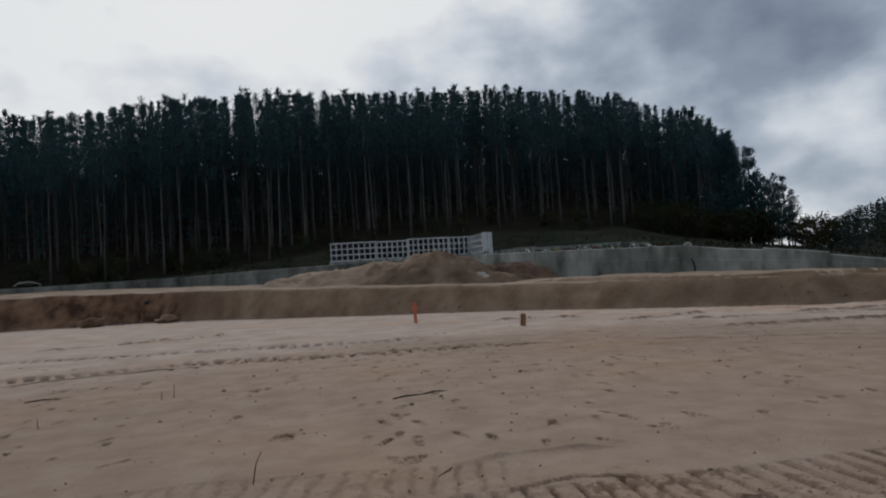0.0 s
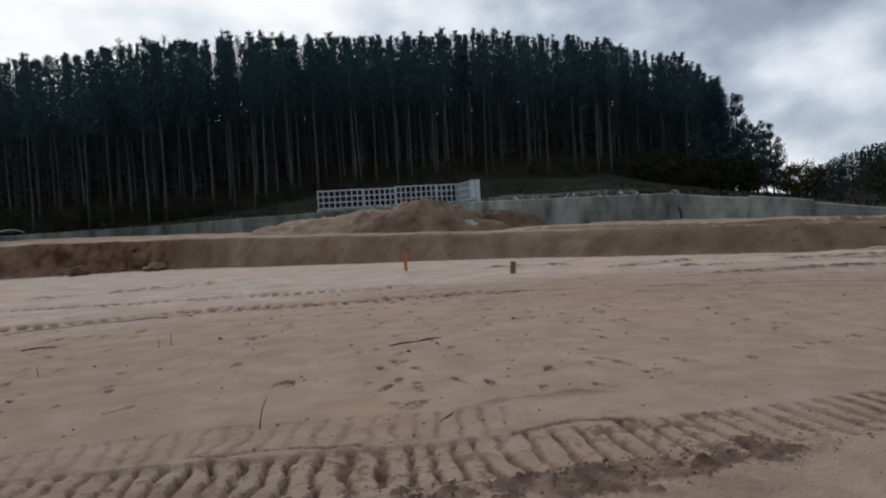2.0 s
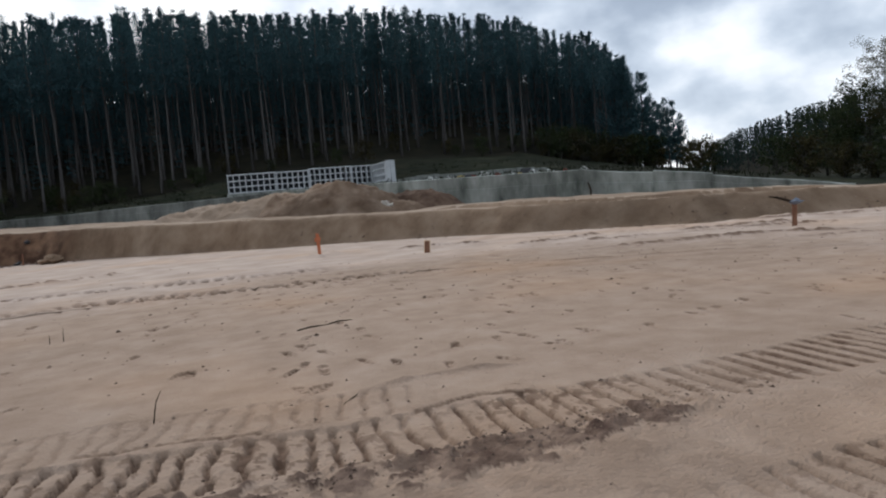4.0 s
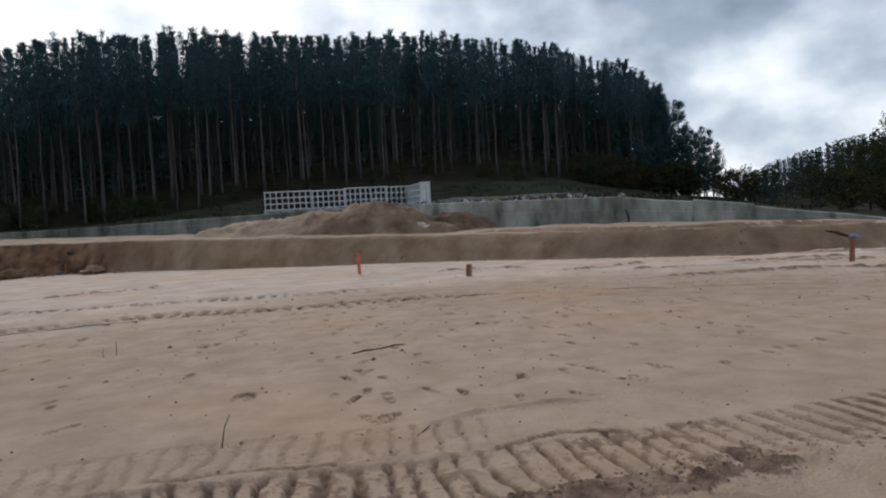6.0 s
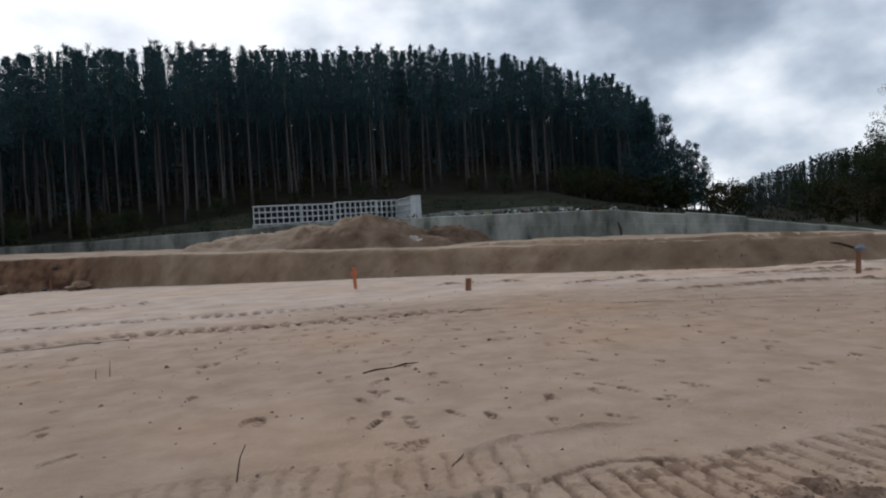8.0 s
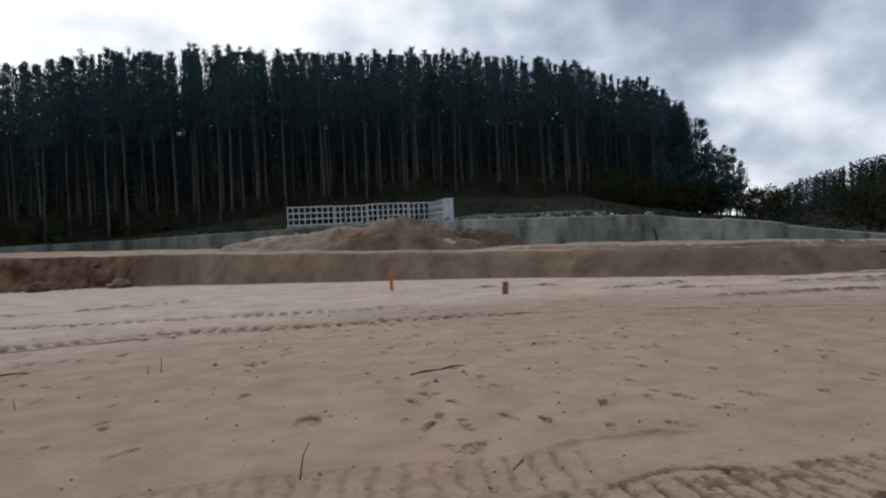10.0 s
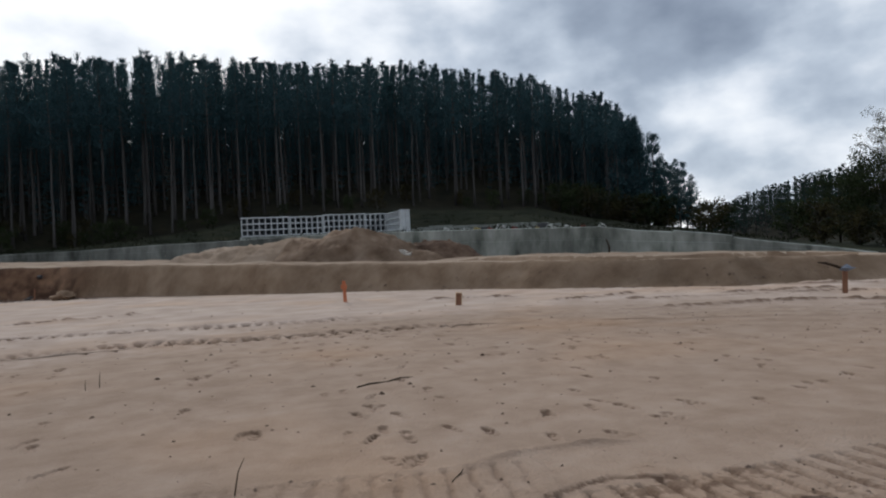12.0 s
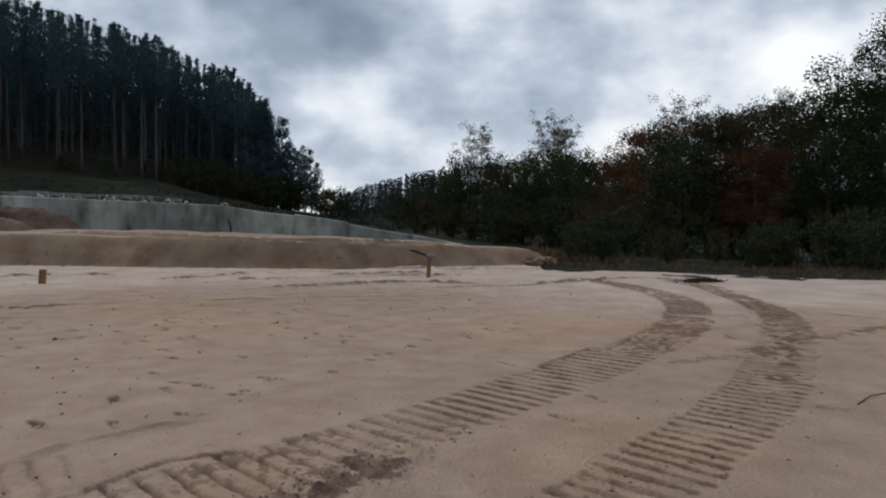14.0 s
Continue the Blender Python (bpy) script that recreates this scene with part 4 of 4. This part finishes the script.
for i, (az, colour, size) in enumerate(((18.3, 0, .26), (18.9, 0, .2), (20.0, 0, .3), (20.9, 2, .24), (22.0, 1, .2), (22.9, 0, .32), (23.4, 0, .22), (24.0, 1, .24), (25.2, 0, .2), (25.9, 2, .18), (26.9, 0, .26), (27.3, 0, .18), (28.4, 0, .22), (29.6, 1, .18), (31.2, 0, .24))):
    build_flowers(az, float(WALL_R(az)) + 0.9 + 0.5 * (i % 3), colour, size * 1.15, i)


def build_headstone(az, r, w, h, mat, label):
    ob = tagged(new("headstone"), label, "headstone", "headstones")
    s = Soup()
    s.box(-w / 2, w / 2, -0.06, 0.06, 0.1, h)
    part("slab", s, mat, ob, bevel=0.03)
    s = Soup()
    s.box(-w * .65, w * .65, -0.13, 0.13, -0.15, 0.096)
    part("base", s, CONCRETE, ob, bevel=0.01)
    x, y = place(az, r)
    ob.matrix_world = pose(x, y, GROUND[0](x, y), 0, 0, -az + 8)


build_headstone(26.4, 43.0, 0.7, 0.5, DARK_STONE, "dark polished headstone on the terrace")
build_headstone(21.5, 44.0, 0.5, 0.3, DARK_STONE, "low dark headstone on the terrace")
build_headstone(77.2, 52.0, 0.6, 0.6, WHITE_STONE, "white stone slab under the trees")
build_headstone(78.4, 52.5, 0.5, 0.55, WHITE_STONE, "white stone slab under the trees")


def build_kerb():
    s = Soup()
    pts = [(place(az, 56 + 0.02 * az), az) for az in range(15, 29)]
    ob = tagged(new("terrace_kerb"), "low mossy concrete kerb on the grassy slope", "kerb", kind="structure")
    for (p, a), (q, b) in zip(pts, pts[1:]):
        d = Vector((q[0] - p[0], q[1] - p[1], 0))
        s = Soup()
        s.box(0.01, d.length - 0.01, -0.1, 0.1, -0.3, 0.42)
        k = part("kerb_stone", s, CONCRETE, ob, bevel=0.015)
        k.matrix_world = Matrix.LocRotScale((p[0], p[1], min(GROUND[0](*p), GROUND[0](*q))), Euler((0, 0, math.atan2(d.y, d.x))), None)


build_kerb()


# ---------------------------------------------------------------- trees
def pine_parts(seed, whorls, blades, tall=20.0, bare=0.58, wide=1.0, plain=False):
    """A pine: tapered stem, dead stubs, whorls of boughs that curve upwards, each clothed in needle tufts."""
    q = random.Random(seed)
    trunk, crown = Soup(), Soup()
    thick = 0.55 + 0.45 * tall / 20
    bend = [Vector((q.uniform(-.05, .05) * i * 0.3, q.uniform(-.05, .05) * i * 0.3, tall * i / 9)) for i in range(10)]
    radii = [thick * 0.145 * (1 - 0.84 * (i / 9) ** 0.9) + (0.06 if i == 0 else 0) for i in range(10)]
    bend[0].z = -0.5
    if plain:
        trunk.tube([bend[0], bend[4], bend[9]], [radii[0], radii[4], radii[9]], 5, False)
    else:
        trunk.tube(bend, radii, 7)

    def at(h):
        f = min(max(h / tall * 9, 0), 8.999)
        i = int(f)
        return bend[i].lerp(bend[i + 1], f - i)

    for i in range(0 if plain else 9):
        h, a = q.uniform(0.35, 0.62) * tall, q.uniform(0, 6.28)
        p = at(h)
        d = Vector((math.cos(a), math.sin(a), q.uniform(-.3, .25)))
        trunk.tube([p, p + d * q.uniform(0.3, 0.9)], [0.018, 0.006], 3, False)
    start = bare + q.uniform(-0.07, 0.06)
    lopsided, heavy = q.uniform(0, 6.28), q.uniform(0.0, 0.3)
    for w in range(whorls):
        f = min(max((w + q.uniform(-.35, .35)) / (whorls - 1), 0), 1)
        h = tall * (start + (0.985 - start) * f)
        reach = wide * 1.1 * min(1.0, 0.55 + 1.5 * f) * (1 - f) ** 0.78 + 0.24
        turn = q.uniform(0, 6.28)
        count = q.choice((4, 5, 5, 6))
        for k in range(count):
            if q.random() < 0.08:
                continue
            a = turn + 6.283 * k / count + q.gauss(0, .25)
            length = reach * q.uniform(0.55, 1.2) * (1 + heavy * math.cos(a - lopsided))
            slope = q.uniform(-0.2, 0.3) + 0.95 * f ** 1.4
            out = Vector((math.cos(a), math.sin(a), 0))
            p = at(h)
            mid = p + (out + Vector((0, 0, slope))).normalized() * length * 0.55
            up = (out + Vector((0, 0, slope + 0.55 + 0.6 * f))).normalized()
            tip = mid + up * length * 0.5
            if not plain and f < 0.7:
                trunk.tube([p, mid], [0.02 * (1 - f) + 0.01, 0.008], 3, False)
            n = max(4, int(blades * min(1.3, 0.3 + 0.42 * length)))
            for j in range(n):
                t = 0.15 + 0.87 * (j + q.random()) / n
                c = p.lerp(mid, t / 0.55) if t < 0.55 else mid.lerp(tip, (t - 0.55) / 0.45)
                loose = 0.05 + 0.13 * length * (1.1 - 0.6 * t)
                c = c + Vector((q.gauss(0, 1), q.gauss(0, 1), q.gauss(0.2, .8))) * loose
                v = up * 0.7 + Vector((q.gauss(0, .55), q.gauss(0, .55), q.gauss(0.35, .45)))
                crown.blade(c, v, q.uniform(0.28, 0.52), q.uniform(0.06, 0.13) * (1.05 - 0.4 * f), q.uniform(0, 6.28))
    top = at(tall)
    for k in range(2 if plain else 8):
        a, c = q.uniform(0, 6.28), at(tall - q.uniform(0.3, 1.7))
        d = Vector((math.cos(a), math.sin(a), q.uniform(0.7, 1.6))).normalized()
        n = q.uniform(0.5, 0.95)
        for j in range(7):
            crown.blade(c + d * n * j / 7, d + Vector((q.gauss(0, .35), q.gauss(0, .35), .25)), q.uniform(0.2, 0.34), 0.08, q.uniform(0, 6))
    for k in range(5 if plain else 16):
        crown.blade(top + Vector((q.gauss(0, .05), q.gauss(0, .05), q.uniform(-.9, .1))), Vector((q.gauss(0, .4), q.gauss(0, .4), 1)), q.uniform(.22, .5), .08, q.uniform(0, 6))
    return trunk, crown


def make_pine(seed, boughs=18, blades=20, bare=0.58, wide=2.15, tall=20.0, label="tall slender pine with a bare trunk and dark crown"):
    trunk, crown = pine_parts(seed, boughs, blades, tall, bare, wide)
    ob = tagged(new("pine_tree"), label, "tree", "pines of the hillside forest")
    part("trunk", trunk, PINE_BARK, ob, smooth=True)
    part("crown", crown, NEEDLES, ob)
    return ob


PINES = [make_pine(s, b, k) for s, b, k in ((1, 16, 26), (2, 15, 27), (3, 17, 25), (4, 14, 28), (5, 16, 26), (6, 14, 28), (7, 15, 27), (8, 13, 30))]
MID_PINES = [make_pine(s, 21, 13, 0.18, 2.1, 20.0, "tall shaded pine with low branches inside the forest") for s in (15, 16, 17)]
EDGE_PINES = [make_pine(s, 13, 42, 0.16, 1.75, 9.0, "open-grown pine with low branches at the forest end") for s in (12, 13)]
rt = random.Random(21)


def copy_to(ob, m):
    """copy_thing() for a thing that already has a scale of its own."""
    return copy_thing(ob, m @ Matrix.Diagonal((1 / ob.scale[0], 1 / ob.scale[1], 1 / ob.scale[2], 1)))


def pine_matrix(az, r, height, lean=1.2, built=20.0):
    x, y = place(az, r)
    k = height / built
    w = k * rt.uniform(0.92, 1.32)
    m = pose(x, y, GROUND[0](x, y), rt.gauss(0, lean * 0.7), rt.gauss(0, lean * 0.7), rt.uniform(0, 360))
    return m @ Matrix.Diagonal((w, w, k, 1))


def forest_spots():
    """Jittered rows over the hillside, the edge first."""
    out = []
    for row in range(14):
        depth = row * 2.9
        az = -33.0
        while az < 36.2:
            a, r = az + rt.uniform(-0.8, 0.8), float(EDGE_R(az)) + depth + rt.uniform(-1.6, 1.6)
            if a < 36.2 - 0.1 * row and rt.random() > 0.12:
                out.append((row, a, r))
            az += math.degrees((2.8 + 0.05 * row) / r)
    return out


used, back, settled = 0, [], set()
for row, az, r in forest_spots():
    x, y = place(az, r)
    room = 1.31 + r * float(TOP_SLOPE(az)) - GROUND[0](x, y)
    height = min(room * (rt.uniform(0.93, 0.99) if rt.random() < 0.72 else rt.uniform(0.96, 1.045)), 23 * rt.uniform(0.9, 1.02) if row > 2 else 30)
    if used < 290 and (row < 8):
        src = PINES[rt.randrange(len(PINES))] if row < 4 else MID_PINES[rt.randrange(len(MID_PINES))]
        m = pine_matrix(az, r, height)
        first = src not in settled
        settled.add(src)
        if first:
            src.matrix_basis = m
        else:
            copy_to(src, m)
        used += 1
    else:
        back.append((az, r, height))
for i, (az, r, height) in enumerate(((36.3, 97, 9.0), (36.9, 97.5, 8.2), (37.5, 96.5, 9.0), (38.0, 98, 8.8), (38.4, 97, 7.0), (36.6, 101, 9.2), (37.3, 102, 8.0), (35.6, 96, 12.0), (34.7, 97, 13.0), (35.9, 99, 9.0), (33.6, 98, 13.5), (38.2, 101, 6.0))):
    m = pine_matrix(az, r, height, 2.0, 9.0)
    if i < len(EDGE_PINES):
        EDGE_PINES[i].matrix_basis = m
    else:
        copy_to(EDGE_PINES[i % 2], m)


def join_woods(name, spots, boughs, blades, grow, mats, label, variants=4, bare=0.5, wide=1.0):
    """One joined mesh of many far trees: trunks and crowns."""
    kinds = [pine_parts(40 + i, boughs, blades, bare=bare, wide=wide, plain=True) for i in range(variants)]
    for j, (part_name, mat) in enumerate(mats):
        V, F, n = [], [], 0
        for i, (az, r, height) in enumerate(spots):
            soup = kinds[i % variants][j]
            co = np.array([tuple(c) for c in soup.v])
            if j == 1:
                # larger tufts stand in for many small ones
                mid = co.reshape(-1, 4, 3).mean(1, keepdims=True)
                co = ((co.reshape(-1, 4, 3) - mid) * grow + mid).reshape(-1, 3)
            m = np.array(pine_matrix(az, r, height))
            V.append(co @ m[:3, :3].T + m[:3, 3])
            F.extend(tuple(c + n for c in f) for f in soup.f)
            n += len(co)
        me = bpy.data.meshes.new(name + part_name)
        me.from_pydata(np.concatenate(V).tolist(), [], F)
        me.materials.append(mat)
        ob = new(name + part_name, me)
        tagged(ob, label, "forest", kind="stuff")


young = []
for i in range(860):
    az = rt.uniform(-33, 35) if i < 760 else rt.uniform(25, 36)
    r = rt.uniform(112, 143) if i < 430 else float(EDGE_R(az)) + rt.uniform(9, 26)
    x, y = place(az, r)
    young.append((az, r, max(3.0, min(rt.uniform(10, 17) if i < 430 else rt.uniform(4, 9) if i < 760 else rt.uniform(7, 14), 1.31 + r * float(TOP_SLOPE(az)) * 0.93 - GROUND[0](x, y)))))
join_woods("deep_forest_", back, 19, 8, 2.9, (("trunks", PINE_BARK), ("crowns", NEEDLES)), "dense dark pine forest further up the hillside", 4, 0.14, 1.8)
join_woods("young_pines_", young, 9, 5, 3.0, (("trunks", PINE_BARK), ("crowns", NEEDLES)), "thick young pines on the upper hillside", 4, 0.04, 1.8)
ridge = []
RIDGE_SLOPE = table((38.6, 0.02), (39.7, 0.033), (42, 0.053), (45, 0.067), (48.6, 0.08), (52, 0.089), (57, 0.096), (63, 0.089), (84, 0.085))
for i in range(800):
    az = rt.uniform(38.6, 84) if i < 480 else rt.uniform(38.6, 50)
    r = rt.uniform(158, 268)
    x, y = place(az, r)
    ridge.append((az, r, max(4.0, min(rt.uniform(9, 14), (1.31 + r * float(RIDGE_SLOPE(az)) - GROUND[0](x, y)) * rt.uniform(0.76, 1.05)))))
join_woods("ridge_woods_", ridge, 9, 5, 3.0, (("trunks", PINE_BARK), ("crowns", FAR_NEEDLES)), "dark pine woods on the distant ridge", 4, 0.08, 2.3)


def broadleaf(name, seed, tall, spread, leaves, leaf_mat, bark, label, sparse=False, low=0.18, leaf=0.3):
    q = random.Random(seed)
    ob = tagged(new(name), label, "tree", "broadleaf trees at the field edge")
    wood, crown = Soup(), Soup()
    lean = Vector((q.uniform(-.4, .4), q.uniform(-.4, .4), 0))
    stem = [Vector((0, 0, -0.5)), Vector((0, 0, tall * 0.2)) + lean * 0.2, Vector((0, 0, tall * 0.5)) + lean * 0.7, Vector((0, 0, tall * 0.75)) + lean, Vector((0, 0, tall * 0.97)) + lean * 1.2]
    base = 0.011 * tall + 0.06
    wood.tube(stem, [base * 1.25, base, base * 0.7, base * 0.38, 0.02], 8)
    tips = []
    limbs = 26 if not sparse else 30
    for i in range(limbs):
        f = low + (0.95 - low) * (i + q.random()) / limbs
        k = f * 4
        p = Vector((0, 0, tall * f)) + lean * f
        a = q.uniform(0, 6.28) + i * 2.4
        if sparse:
            width = spread * math.sin(math.pi * min(1, 0.25 + 0.75 * (1 - f))) * q.uniform(0.45, 1.05)
            rise = q.uniform(0.7, 1.5)
        else:
            width = spread * math.sin(math.pi * (0.14 + 0.80 * (f - low) / (1 - low))) ** 0.6 * q.uniform(0.55, 1.1)
            rise = q.uniform(0.1, 0.9)
        d = Vector((math.cos(a), math.sin(a), rise))
        mid = p + d * width * 0.5 + Vector((0, 0, 0.05 * width))
        tip = p + Vector((d.x * width, d.y * width, d.z * width * 0.7))
        rr = base * 0.42 * (1 - f) + 0.03
        wood.tube([p, mid, tip], [rr, rr * 0.6, 0.012], 5, False)
        tips.append((mid, 0.8))
        tips.append((tip, 1.0))
        for j in range(3 if not sparse else 5):
            c = p.lerp(tip, q.uniform(0.45, 0.95))
            e = c + Vector((q.gauss(0, 1), q.gauss(0, 1), q.gauss(0.3, .7))) * width * 0.33
            wood.tube([c, e], [rr * 0.35, 0.008], 3, False)
            tips.append((e, 0.8))
    per = max(1, leaves // len(tips))
    puff = spread * (0.27 if not sparse else 0.22)
    for c, w in tips:
        if q.random() < (0.08 if not sparse else 0.1):
            continue
        size = puff * w * q.uniform(0.6, 1.35)
        for j in range(per):
            v = Vector((q.gauss(0, 1), q.gauss(0, 1), q.gauss(0, 0.75)))
            v = v.normalized() * size * q.random() ** 0.45
            crown.blade(c + v, Vector((q.gauss(0, 1), q.gauss(0, 1), q.gauss(-.2, .8))), q.uniform(0.7, 1.3) * leaf, q.uniform(0.5, 0.9) * leaf, q.uniform(0, 6.28))
    part("trunk", wood, bark, ob, smooth=True)
    part("crown", crown, leaf_mat, ob)
    return ob


def set_tree(ob, az, r, turn, k=1.0, kz=None):
    x, y = place(az, r)
    m = pose(x, y, GROUND[0](x, y), 0, 0, turn) @ Matrix.Diagonal((k, k, kz or k, 1))
    if ob.name in placed:
        return copy_to(ob, m)
    placed.add(ob.name)
    ob.matrix_basis = m
    return ob


placed = set()
OAK = broadleaf("oak_tree", 1, 14.5, 5.0, 24000, LEAF_GREEN, GREY_BARK, "broad dull green oak at the edge of the sand", leaf=0.16)
OAK_B = broadleaf("oak_tree", 2, 12.5, 4.6, 21000, LEAF_OLIVE, GREY_BARK, "olive autumn oak at the edge of the sand", low=0.1, leaf=0.16)
RUST = broadleaf("maple_tree", 3, 11.0, 4.2, 20000, LEAF_BROWN, GREY_BARK, "rust-brown autumn maple at the edge of the sand", low=0.06, leaf=0.155)
BIRCH = broadleaf("birch_tree", 4, 15.0, 3.0, 8000, LEAF_BIRCH, BIRCH_BARK, "half-bare birch rising above the other trees", True, 0.3, 0.15)
LINDEN = broadleaf("linden_tree", 5, 10.0, 4.4, 10000, LEAF_GREEN, GREY_BARK, "rounded dark green linden in the valley", low=0.05, leaf=0.22)
SHRUB = broadleaf("shrub", 6, 3.2, 1.7, 1600, LEAF_GREEN, GREY_BARK, "dense dark green shrub at the wood edge", low=0.05, leaf=0.2)
SHRUB_B = broadleaf("shrub", 7, 2.8, 1.6, 1500, LEAF_OLIVE, GREY_BARK, "yellowing shrub at the wood edge", low=0.05, leaf=0.2)

for ob, az, r, turn, k in (
        (RUST, 65.6, 48, 0, 0.80), (RUST, 63.6, 53, 120, 0.62), (BIRCH, 68.3, 52, 40, 0.72), (BIRCH, 65.3, 56, 200, 0.58), (OAK_B, 70.3, 47, 30, 0.74), (OAK, 72.6, 51, 80, 0.68),
        (LINDEN, 68.0, 44, 10, 0.72), (RUST, 73.4, 44, 220, 0.58), (OAK_B, 75.6, 48, 140, 0.78), (BIRCH, 76.0, 56, 300, 0.78), (OAK, 78.4, 46, 0, 0.66), (OAK, 83.2, 44, 200, 0.93),
        (OAK, 85, 43, 90, 0.9), (OAK_B, 89, 44, 10, 0.9), (OAK, 93, 46, 300, 0.9), (LINDEN, 74.6, 58, 70, 1.05), (LINDEN, 79.5, 58, 190, 1.2), (LINDEN, 70.0, 60, 20, 1.0), (OAK_B, 83, 58, 44, 1.0),
        (BIRCH, 51.9, 105, 15, 1.08), (BIRCH, 57.9, 98, 80, 1.12), (BIRCH, 56.3, 101, 190, 0.84), (BIRCH, 59.7, 100, 260, 0.82), (BIRCH, 58.7, 104, 320, 1.08),
        (LINDEN, 51.2, 76, 0, 0.86), (LINDEN, 54.6, 80, 130, 0.93), (OAK_B, 53.2, 74, 60, 0.62), (LINDEN, 58.0, 78, 250, 0.95), (LINDEN, 61.4, 72, 50, 0.86), (LINDEN, 48.4, 84, 170, 0.68),
        (OAK_B, 56.4, 92, 300, 0.84), (LINDEN, 59.6, 88, 30, 1.05), (LINDEN, 62.8, 84, 290, 0.95), (LINDEN, 65.0, 70, 100, 0.9), (SHRUB_B, 39.7, 84, 70, 1.15), (SHRUB, 40.6, 88, 150, 1.0), (SHRUB_B, 38.9, 92, 20, 1.0)):
    set_tree(ob, az, r, turn, k)
for i in range(70):
    az = rt.uniform(-30, 37) if i < 48 else rt.uniform(28, 37)
    set_tree(SHRUB if rt.random() < 0.6 else SHRUB_B, az, float(EDGE_R(az)) - rt.uniform(-4, 5), rt.uniform(0, 360), rt.uniform(0.45, 0.95) * (1.25 if az > 28 else 0.8))
for i in range(22):
    set_tree(SHRUB if i % 3 else SHRUB_B, rt.uniform(45, 64), rt.uniform(62, 80), rt.uniform(0, 360), rt.uniform(0.8, 1.4))
for i in range(15):
    az = rt.uniform(58.5, 88)
    set_tree(SHRUB if rt.random() < 0.5 else SHRUB_B, az, rt.uniform(31, 42), rt.uniform(0, 360), rt.uniform(0.3, 0.8))


for i in range(34):
    az = rt.uniform(59.5, 92)
    set_tree(SHRUB if i % 3 else SHRUB_B, az, 25.5 + abs(rt.gauss(0, 3.0)), rt.uniform(0, 360), rt.uniform(0.26, 0.52))
for az, r, k in ((78.6, 51, 1.2), (80.3, 54, 1.35), (81.8, 50, 1.2), (83.6, 53, 1.3), (76.9, 55, 1.3), (85.5, 50, 1.2), (72.0, 56, 1.3), (67.0, 60, 1.5)):
    set_tree(SHRUB, az, r, az * 31, k)


def build_fence_posts():
    for az, r, h in ((71.5, 36, 1.2), (74.0, 36.5, 1.1), (76.4, 37, 1.2), (79.6, 36, 1.1), (82.3, 35, 1.9)):
        s = Soup()
        s.tube([(0, 0, -0.3), (0.01, 0, h * 0.5), (0, 0.01, h)], [0.085, 0.08, 0.075], 8)
        ob = tagged(part("fence_post", s, TWIG, smooth=True), "thin grey post among the weeds", "post", "fence posts")
        x, y = place(az, r)
        ob.matrix_world = pose(x, y, GROUND[0](x, y), rt.gauss(0, 2), rt.gauss(0, 2), 0)


build_fence_posts()


# ---------------------------------------------------------------- weeds and tufts
def scatter_blades(name, spots, mat, label):
    s = Soup()
    heights = broad(np.array([p[0] for p in spots]), np.array([p[1] for p in spots]))[0]
    for (x, y, h, n), z in zip(spots, heights.tolist()):
        for i in range(n):
            s.blade((x + rt.gauss(0, h * .4), y + rt.gauss(0, h * .4), z - 0.02), (rt.gauss(0, .5), rt.gauss(0, .5), 1), h * rt.uniform(.6, 1.2), h * 0.16, rt.uniform(0, 6))
    return tagged(part(name, s, mat), label, "weeds", kind="stuff")


spots = []
for i in range(1500):
    az = rt.uniform(57.5, 96)
    spots.append((*place(az, 20.8 + abs(rt.gauss(0.4, 5.5))), rt.uniform(0.06, 0.2), 5))
for i in range(120):
    az = rt.uniform(56, 64)
    spots.append((*place(az, rt.uniform(24, 32)), rt.uniform(0.2, 0.5), 6))
scatter_blades("dry_weeds", spots, WEED, "withered brown weeds along the sand's edge")
spots = []
for i in range(1400):
    az = rt.uniform(-28, 45)
    spots.append((*place(az, float(WALL_R(az)) + 0.4 + rt.uniform(0, 30)), rt.uniform(0.15, 0.5), 4))
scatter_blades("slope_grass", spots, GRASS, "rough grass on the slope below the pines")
tuft = Soup()
for i in range(900):
    a, d = rt.uniform(0, 6.28), abs(rt.gauss(0, 0.17))
    tuft.blade((1.7 * d * math.cos(a), d * math.sin(a), -0.02), (rt.gauss(0, .7), rt.gauss(0, .7), 1), rt.uniform(.06, .15), .03, rt.uniform(0, 6))
tuft = tagged(part("grass_tussock", tuft, LEAF_OLIVE), "low dark grass tussock on the open sand", "grass tussock")
stand(tuft, xy=(16.3, 7.0), turn=-20)
